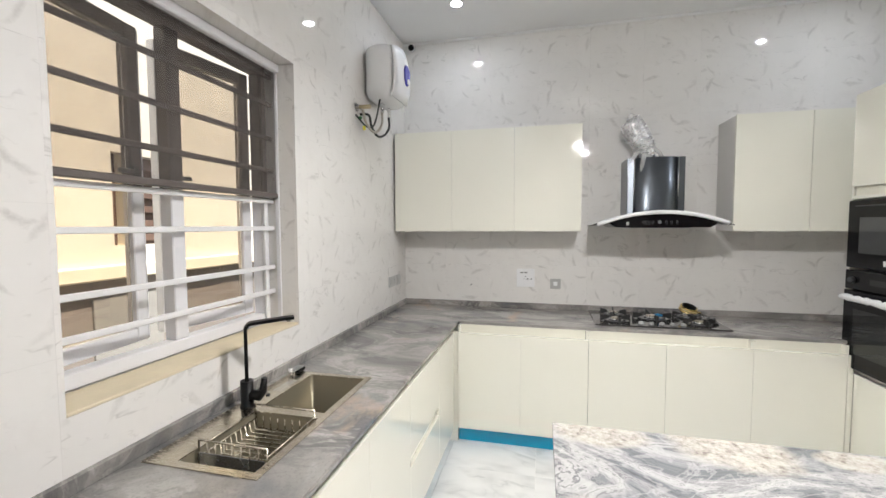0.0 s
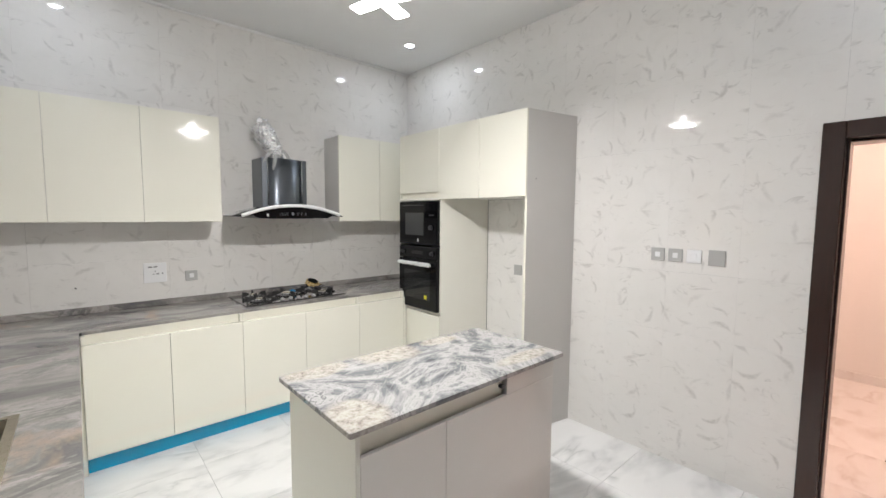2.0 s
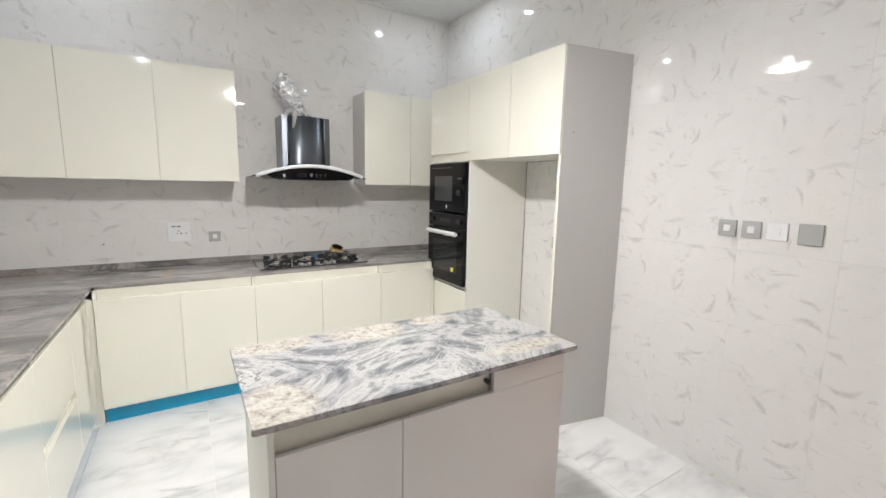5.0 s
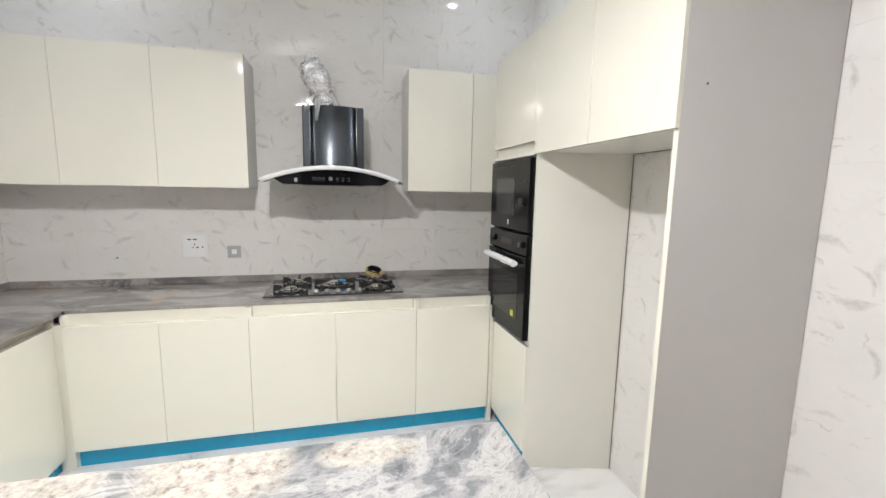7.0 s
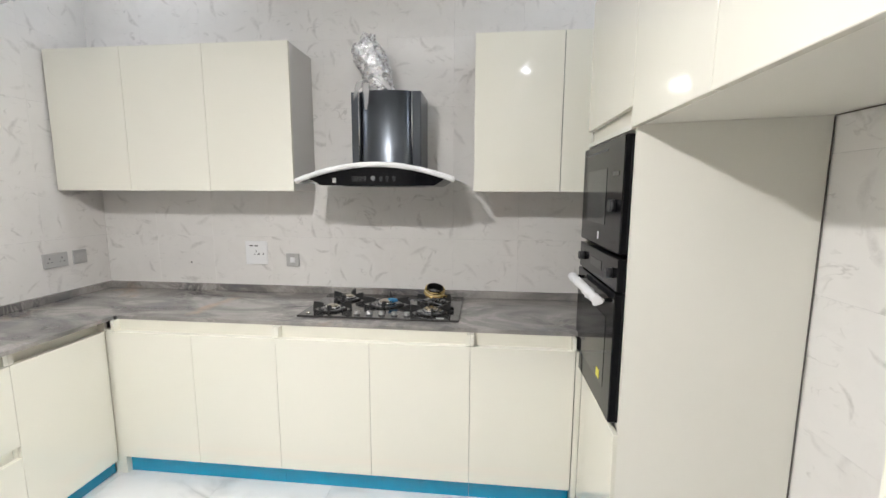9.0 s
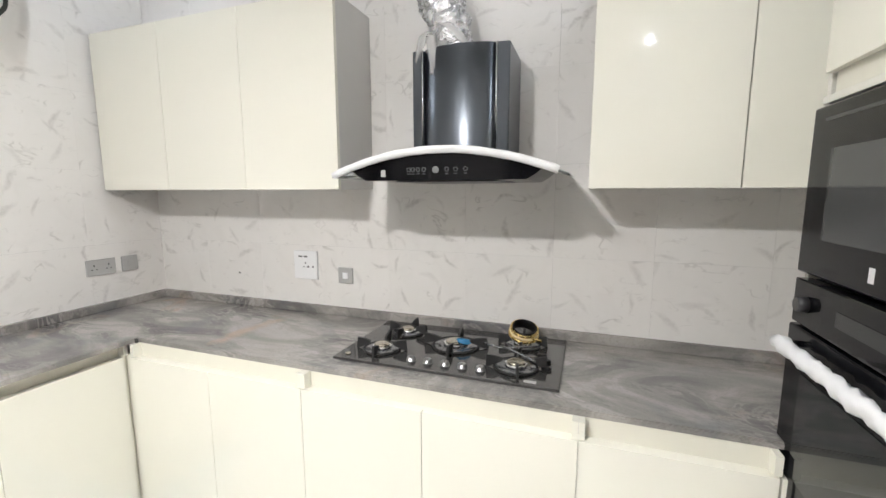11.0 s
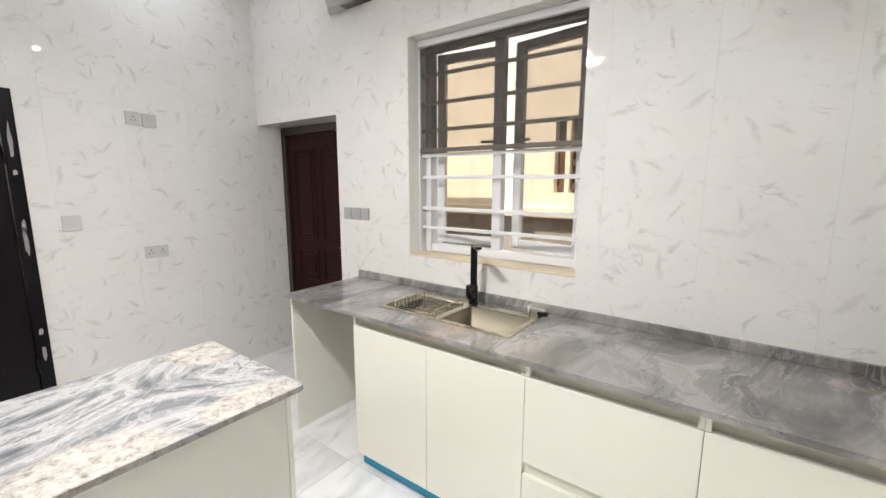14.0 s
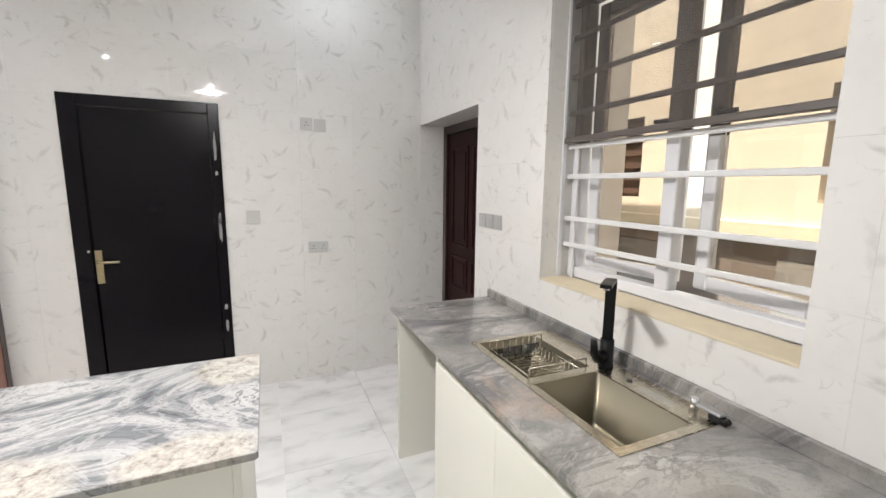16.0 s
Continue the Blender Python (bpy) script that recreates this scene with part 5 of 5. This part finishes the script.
# ---- water heater with its pipes ----
heater = thing("water_heater", (-1.05, 2.93, 2.45), "white storage water heater with a violet badge hung on the wall", "water heater")
bm = cuboid(bmesh.new(), XL + 0.004, -0.945, 2.755, 3.105, 2.475, 2.865, 0.075, 6)
for f in bm.faces:
    f.smooth = True
part("tank", bm, "white_plastic", heater)
bm = bmesh.new()
rows = []
for j in range(9):
    v = -1 + 2 * j / 8
    row = []
    for i in range(9):
        u = -1 + 2 * i / 8
        # a softly domed front with rounded corners
        k = max(abs(u), abs(v))
        s = 1 - 0.10 * (u * v) ** 2
        row.append(bm.verts.new((-0.955 + 0.060 * (1 - 0.5 * u * u - 0.5 * v * v), 2.93 + 0.168 * u * s, 2.67 + 0.187 * v * s)))
    rows.append(row)
for a, b in zip(rows, rows[1:]):
    for i in range(8):
        bm.faces.new((a[i], a[i + 1], b[i + 1], b[i])).smooth = True
front = part("front_cover", bm, "white_plastic", heater)
front.modifiers.new("thick", "SOLIDIFY").thickness = 0.012
bm = tube(bmesh.new(), [(-0.905, 2.93, 2.675), (-0.888, 2.93, 2.675)], [0.062, 0.052], 28)
bmesh.ops.scale(bm, vec=(1, 1, 1.25), verts=bm.verts, space=Matrix.Translation((0.9, -2.93, -2.675)))
badge = part("badge", bm, "blue_plastic", heater, "violet blue control badge")
bar("dial", "white_plastic", badge, [(-0.888, 2.93, 2.63), (-0.880, 2.93, 2.63)], 0.020, sides=18)
for k, (y, r) in enumerate(((2.86, 0.011), (2.99, 0.011))):
    bar("pipe_stub", "chrome", heater, [(-1.06, y, 2.477), (-1.06, y, 2.405)], r + 0.003)
hose("inlet_hose", "braid", heater, [(-1.06, 2.86, 2.41), (-1.055, 2.85, 2.34), (-1.06, 2.80, 2.275), (-1.075, 2.73, 2.25), (-1.10, 2.67, 2.30), (-1.12, 2.66, 2.385), (XL + 0.002, 2.66, 2.40)], 0.0085)
hose("outlet_hose", "wire", heater, [(-1.06, 2.99, 2.41), (-1.05, 2.97, 2.33), (-1.06, 2.90, 2.262), (-1.08, 2.82, 2.24), (-1.09, 2.74, 2.29), (-1.10, 2.72, 2.36), (XL + 0.002, 2.72, 2.37)], 0.0085)
bar("valve", "brass", heater, [(-1.062, 2.66, 2.40), (-1.14, 2.66, 2.40)], 0.014)
bar("wall_flange", "chrome", heater, [(XL + 0.0005, 2.66, 2.40), (XL + 0.006, 2.66, 2.40)], 0.028, sides=18)
hose("power_cable", "wire", heater, [(-1.05, 2.80, 2.49), (-1.05, 2.74, 2.36), (-1.07, 2.72, 2.285), (-1.10, 2.68, 2.275), (-1.13, 2.655, 2.31), (XL + 0.002, 2.65, 2.35)], 0.006)
block("valve_tag", "yellow", heater, -1.105, -1.088, 2.625, 2.64, 2.242, 2.268, 0.002)
block("valve_knob", "green", heater, -1.145, -1.12, 2.645, 2.662, 2.32, 2.337, 0.005)

cam_ball = thing("dome_sensor", (-1.08, YF - 0.04, 3.20), "small black dome sensor in the ceiling corner", "sensor")
bar("mount", "white_plastic", cam_ball, [(-1.08, YF - 0.004, 3.165), (-1.08, YF - 0.03, 3.165)], 0.022, sides=18)
bm = bmesh.new()
bmesh.ops.create_uvsphere(bm, u_segments=16, v_segments=10, radius=0.026)
bmesh.ops.translate(bm, verts=bm.verts, vec=(-1.08, YF - 0.05, 3.165))
part("lens", bm, "black_glass", cam_ball)


# ---- sockets and switches ----
def plate(face, u, z, w, h, kind, label, mat="grey_plastic"):
    """A wall plate centred at (u, z). face: (axis, wall place, way out of the wall)."""
    axis, wpos, out = face

    def box(name, m, parent, u0, u1, d0, d1, z0, z1, bevel=0.0):
        a, b = sorted((wpos + out * d0, wpos + out * d1))
        if axis == "x":
            return block(name, m, parent, a, b, u0, u1, z0, z1, bevel)
        return block(name, m, parent, u0, u1, a, b, z0, z1, bevel)
    p = thing("wall_socket" if "socket" in kind else "wall_switch", (wpos, u, z) if axis == "x" else (u, wpos, z), label, "socket" if "socket" in kind else "switch", "wall plates")
    box("plate", mat, p, u - w / 2, u + w / 2, 0.0005, 0.010, z - h / 2, z + h / 2, 0.002)
    n = 2 if "double" in kind else 1
    for k in range(n):
        c = u + (k - (n - 1) / 2) * w / n
        if "socket" in kind:
            s = 0.004
            box("earth_slot", "dark_plastic", p, c - s * 0.7, c + s * 0.7, 0.0101, 0.0107, z + 0.006, z + 0.017)
            for q in (-0.011, 0.011):
                box("pin_slot", "dark_plastic", p, c + q - s, c + q + s, 0.0101, 0.0107, z - 0.013, z - 0.008)
        elif "blank" not in kind:
            box("rocker", "white_plastic" if "white" in kind else mat, p, c - 0.016, c + 0.016, 0.0101, 0.0135, z - 0.017, z + 0.017, 0.002)
    return p


EAST, WEST, NORTH, SOUTH = ("x", XR, -1), ("x", XL, 1), ("y", YF, -1), ("y", YB, 1)
# beside the hall door
plate(EAST, 0.853, 1.380, 0.084, 0.084, "switch white", "grey wall switch with a white rocker")
plate(EAST, 0.745, 1.380, 0.084, 0.084, "switch white", "grey wall switch with a white rocker")
plate(EAST, 0.637, 1.380, 0.084, 0.084, "switch white", "white wall switch plate", "white_plastic")
plate(EAST, 0.512, 1.378, 0.090, 0.095, "switch blank", "thicker grey blank wall plate")
plate(EAST, 2.018, 1.152, 0.084, 0.090, "switch", "grey wall switch in the refrigerator niche")
# sink wall
plate(WEST, 3.296, 1.148, 0.146, 0.086, "double socket", "grey double wall socket over the worktop")
plate(WEST, 3.447, 1.148, 0.088, 0.088, "switch", "grey wall switch over the worktop")
for k in range(3):
    plate(WEST, 0.288 + 0.088 * k, 1.349, 0.080, 0.082, "switch", "grey wall switch in a row of three")
# hob wall
usb = plate(NORTH, -0.084, 1.163, 0.150, 0.155, "socket blank", "large white socket plate with small charging ports", "white_plastic")
for k in range(2):
    block("charging_port", "dark_plastic", usb, -0.128 + 0.034 * k, -0.104 + 0.034 * k, YF - 0.0112, YF - 0.0103, 1.205, 1.213, 0)
    block("charging_port", "dark_plastic", usb, -0.070 + 0.030 * k, -0.062 + 0.030 * k, YF - 0.0112, YF - 0.0103, 1.150, 1.160, 0)
plate(NORTH, 0.163, 1.120, 0.086, 0.084, "switch white", "grey wall switch with a white rocker over the worktop")
# rear wall
plate(SOUTH, -0.265, 1.995, 0.086, 0.090, "socket", "pale grey single wall socket high on the wall", "pale_plastic")
plate(SOUTH, -0.362, 1.990, 0.086, 0.090, "switch", "pale grey wall switch high on the wall", "pale_plastic")
plate(SOUTH, -0.323, 1.068, 0.150, 0.088, "double socket", "pale grey double wall socket", "pale_plastic")
plate(SOUTH, 0.128, 1.308, 0.092, 0.098, "switch blank", "pale grey blank wall plate", "pale_plastic")
part("drill_hole", disc(bmesh.new(), (-0.555, YF - 0.0012, 1.09), 0.006, 0.001, "y", 10), "dark_plastic", wall_north)

# ---- air conditioner, wall vent ----
ac = thing("air_conditioner", (1.93, YB, 2.50), "white split air conditioner high on the tiled wall", "air conditioner")
bm = bmesh.new()
prof = [(0.002, 2.505), (0.040, 2.498), (0.062, 2.525), (0.070, 2.60), (0.068, 2.76), (0.058, 2.80), (0.002, 2.80)]
ends = [[bm.verts.new((x, YB + a, b)) for a, b in prof] for x in (1.62, 2.16)]
for k in range(len(prof)):
    r = (k + 1) % len(prof)
    bm.faces.new((ends[0][k], ends[0][r], ends[1][r], ends[1][k]))
bm.faces.new(ends[0]), bm.faces.new(ends[1][::-1])
part("housing", bm, "white_plastic", ac)
bm = cuboid(bmesh.new(), 1.66, 2.02, -0.011, 0.011, -0.003, 0.003, 0.001)
bmesh.ops.transform(bm, matrix=pose(0, YB + 0.050, 2.507, 50, 0, 0), verts=bm.verts)
part("outlet_flap", bm, "dark_plastic", ac, "dark air outlet slot")
block("panel_line", "grey_plastic", ac, 1.625, 2.155, YB + 0.0675, YB + 0.0705, 2.640, 2.644, 0)

vent = thing("wall_vent", (XL, 0.40, 2.690), "grey wall vent cowl with a dark underside slot", "vent")
bm = bmesh.new()
prof = [(0.002, 2.690), (0.085, 2.700), (0.105, 2.740), (0.07, 2.88), (0.002, 2.92)]
ends = [[bm.verts.new((XL + a * s, y, b)) for a, b in prof] for y, s in ((0.17, 0.25), (0.24, 0.9), (0.61, 1.0), (0.635, 0.6))]
for p, q in zip(ends, ends[1:]):
    for k in range(len(prof)):
        r = (k + 1) % len(prof)
        bm.faces.new((p[k], p[r], q[r], q[k]))
bm.faces.new(ends[0]), bm.faces.new(ends[-1][::-1])
part("cowl", bm, "grey_plastic", vent)
block("slot", "dark_plastic", vent, XL + 0.020, XL + 0.075, 0.36, 0.60, 2.683, 2.6895, 0)

# ---- lamps ----
pend = thing("pendant_lamp", (LAMP[0], LAMP[1], 2.50), "glowing folding led bulb on a cord over the island", "lamp")
bar("cord", "white_plastic", pend, [(LAMP[0], LAMP[1], CEIL - 0.03), (LAMP[0], LAMP[1], 2.70)], 0.004, sides=8)
bar("ceiling_rose", "white_plastic", pend, [(LAMP[0], LAMP[1], CEIL - 0.0005), (LAMP[0], LAMP[1], CEIL - 0.03)], [0.045, 0.03], sides=20)
bar("bulb_holder", "white_plastic", pend, [(LAMP[0], LAMP[1], 2.70), (LAMP[0], LAMP[1], 2.64)], [0.022, 0.026], sides=18)
bar("core", "led", pend, [(LAMP[0], LAMP[1], 2.6395), (LAMP[0], LAMP[1], 2.59), (LAMP[0], LAMP[1], 2.567)], [0.034, 0.038, 0.030], "glowing led core", sides=20)
for k in range(4):
    bm = cuboid(bmesh.new(), 0.042, 0.160, -0.038, 0.038, -0.005, 0.005, 0.004)
    bmesh.ops.transform(bm, matrix=pose(LAMP[0], LAMP[1], 2.580, 0, 0, 90 * k + 20) @ pose(0, 0, 0, 0, 3, 0), verts=bm.verts)
    part("led_wing", bm, "led", pend, "glowing led wing")
spot = thing("ceiling_spot", (SPOTS[0][0], SPOTS[0][1], CEIL), "small round recessed led ceiling spot", "ceiling lamp", "ceiling spots")
part("trim_ring", tube(bmesh.new(), arc((SPOTS[0][0], SPOTS[0][1], CEIL - 0.004), 0.044, 0, 360, 28, "xy"), 0.005, 6), "white_plastic", spot)
part("diffuser", disc(bmesh.new(), (SPOTS[0][0], SPOTS[0][1], CEIL - 0.006), 0.040, 0.005), "spot_led", spot, "glowing diffuser")
for sx, sy in SPOTS[1:]:
    copy_thing(spot, Matrix.Translation((sx, sy, CEIL)))
hl = thing("hall_lamp", (3.35, -0.7, 2.93), "glowing round hall lamp", "lamp")
bar("rod", "white_plastic", hl, [(3.35, -0.7, CEIL - 0.001), (3.35, -0.7, 3.02)], 0.008)
bm = bmesh.new()
bmesh.ops.create_uvsphere(bm, u_segments=20, v_segments=12, radius=0.09)
bmesh.ops.translate(bm, verts=bm.verts, vec=(3.35, -0.7, 2.94))
part("globe", bm, "hall_glow", hl, "peach glowing globe")
single(block("green_offcut", "green", None, HX - 0.085, HX - 0.015, -1.27, -1.15, 0.0005, 0.035, 0.01), "small green plastic offcut on the hall floor", "offcut")

# ---- tiles, last ----


def tile_wall(wall, axis, w0, w1, u_lo, u_hi, u_joint, holes, size=0.40, z_joint=0.07, gap=0.0002):
    """Square wall tiles, one object each, cut round the openings."""
    shared = {}
    us = [u_joint + size * k for k in range(-20, 30)]
    zs = [z_joint + size * k for k in range(-1, 9)]
    for u in us:
        for z in zs:
            a0, a1, c0, c1 = max(u, u_lo) + gap, min(u + size, u_hi) - gap, max(z, 0.0) + gap, min(z + size, CEIL) - gap
            if a1 - a0 < 0.004 or c1 - c0 < 0.004:
                continue
            cut = [h for h in holes if h[0] < a1 and h[1] > a0 and h[2] < c1 and h[3] > c0]
            if any(h[0] <= a0 and h[1] >= a1 and h[2] <= c0 and h[3] >= c1 for h in cut):
                continue
            ca, cc = (a0 + a1) / 2, (c0 + c1) / 2
            key = (round(a1 - a0, 4), round(c1 - c0, 4)) if not cut else None
            if key not in shared or key is None:
                bm = bmesh.new()
                gu = sorted({a0, a1, *[q for h in cut for q in h[:2] if a0 < q < a1]})
                gv = sorted({c0, c1, *[q for h in cut for q in h[2:] if c0 < q < c1]})
                slab(bm, [q - ca for q in gu], [q - cc for q in gv], lambda p, q: not any(h[0] < p + ca < h[1] and h[2] < q + cc < h[3] for h in cut), w0, w1, axis)
                me = bpy.data.meshes.new("wall_tile")
                bm.to_mesh(me)
                bm.free()
                me.materials.append(M["tile"])
                if key:
                    shared[key] = me
            else:
                me = shared[key]
            ob = new("wall_tile", me)
            ob.location = (0, ca, cc) if axis == "x" else (ca, 0, cc)
            ob.parent = wall


tile_wall(wall_west, "x", XL - T + 0.0003, XL, YB, YF, 2.05, [WIN, REC])
tile_wall(wall_east, "x", XR, XR + T - 0.0003, YB, YF, 0.40, [DOOR])
tile_wall(wall_north, "y", YF, YF + T - 0.0003, XL, XR, 1.613, [])
tile_wall(wall_south, "y", YB - T + 0.0003, YB, XL, XR, 0.19, [BACK])


def reveal(name, material, b, parent):
    ob = block(name, material, parent, *b, 0.001)
    return ob


# tiled linings of the window and of the door recess
for b in ((XL - 0.190, XL - T + 0.0004, WIN[0] - 0.0115, WIN[0], WIN[2], WIN[3]), (XL - 0.190, XL - T + 0.0004, WIN[1], WIN[1] + 0.0115, WIN[2], WIN[3]), (XL - 0.190, XL - T + 0.0004, WIN[0], WIN[1], WIN[3], WIN[3] + 0.0115)):
    reveal("reveal_tile", "tile", (b[0], b[1] - 0.001, b[2], b[3], b[4], b[5]), wall_west)
for b in ((XL - 0.215, XL - T + 0.0004, 0.19, 0.2015, 0.0, 2.04), (XL - 0.215, XL - T + 0.0004, YB, 0.19, 2.04, 2.0515)):
    reveal("reveal_tile", "tile", (b[0], b[1] - 0.001, b[2], b[3], b[4], b[5]), wall_west)
reveal("reveal_tile", "tile", (XL - 0.215, XL - 0.001, YB - 0.0115, YB, 0.0, 2.04), wall_south)


def floor_tiles(parent, material, x_lo, x_hi, y_lo, y_hi, xj, yj, size=0.60, clip=0.0, cut=None):
    shared = {}
    for i in range(-12, 14):
        for j in range(-12, 14):
            a0, a1 = max(xj + size * i, x_lo) + 0.001, min(xj + size * (i + 1), x_hi) - 0.001
            c0, c1 = max(yj + size * j, y_lo) + 0.001, min(yj + size * (j + 1), y_hi) - 0.001
            if a1 - a0 < 0.01 or c1 - c0 < 0.01:
                continue
            ca, cc = (a0 + a1) / 2, (c0 + c1) / 2
            full = a1 - a0 > size - 0.004 and c1 - c0 > size - 0.004
            key = (round(a1 - a0, 3), round(c1 - c0, 3))
            if key not in shared:
                bm = bmesh.new()
                hw, hh, k = (a1 - a0) / 2, (c1 - c0) / 2, clip if full else 0.0
                if k:
                    pts = [(-hw + k, -hh), (hw - k, -hh), (hw, -hh + k), (hw, hh - k), (hw - k, hh), (-hw + k, hh), (-hw, hh - k), (-hw, -hh + k)]
                else:
                    pts = [(-hw, -hh), (hw, -hh), (hw, hh), (-hw, hh)]
                lo = [bm.verts.new((x, y, -0.0078)) for x, y in pts]
                hi = [bm.verts.new((x, y, 0.0)) for x, y in pts]
                bm.faces.new(hi), bm.faces.new(lo[::-1])
                for q in range(len(pts)):
                    r = (q + 1) % len(pts)
                    bm.faces.new((lo[q], lo[r], hi[r], hi[q]))
                me = bpy.data.meshes.new("floor_tile")
                bm.to_mesh(me)
                bm.free()
                me.materials.append(M[material])
                shared[key] = me
            ob = new("floor_tile", shared[key])
            ob.location = (ca, cc, 0)
            ob.parent = parent


floor_tiles(floor, "floor", XL - 0.9, XR + 0.10, YB - 0.1, YF, 1.822, 0.30)
HJX, HJY = 2.882, -0.294
floor_tiles(hall_floor, "hall_floor", XR + 0.102, HX, -3.0, 2.0, HJX, HJY, 0.59, 0.058)
ins = bpy.data.meshes.new("floor_insert")
bm = bmesh.new()
k = 0.055
lo = [bm.verts.new(p) for p in ((k, 0, -0.0078), (0, k, -0.0078), (-k, 0, -0.0078), (0, -k, -0.0078))]
hi = [bm.verts.new((v.co.x, v.co.y, 0.0004)) for v in lo]
bm.faces.new(hi), bm.faces.new(lo[::-1])
for q in range(4):
    bm.faces.new((lo[q], lo[(q + 1) % 4], hi[(q + 1) % 4], hi[q]))
bm.to_mesh(ins)
bm.free()
ins.materials.append(M["insert"])
for i in range(0, 5):
    for j in range(-4, 4):
        x, y = HJX + 0.59 * i, HJY + 0.59 * j
        if x < HX - 0.01:
            ob = new("floor_insert", ins)
            ob.location = (x, y, 0)
            ob.parent = hall_floor
# half inserts standing against the skirting
tri = bpy.data.meshes.new("skirting_insert")
bm = bmesh.new()
back = [bm.verts.new((0, y, z)) for y, z in ((-0.055, 0.0), (0.055, 0.0), (0.0, 0.055))]
front = [bm.verts.new((-0.003, v.co.y, v.co.z)) for v in back]
bm.faces.new(back), bm.faces.new(front[::-1])
for q in range(3):
    bm.faces.new((back[q], front[q], front[(q + 1) % 3], back[(q + 1) % 3]))
bmesh.ops.recalc_face_normals(bm, faces=bm.faces)
bm.to_mesh(tri)
bm.free()
tri.materials.append(M["insert"])
for j in range(-4, 4):
    ob = new("skirting_insert", tri)
    ob.location = (HX - 0.0121, HJY + 0.59 * j, 0.0006)
    ob.parent = skirting
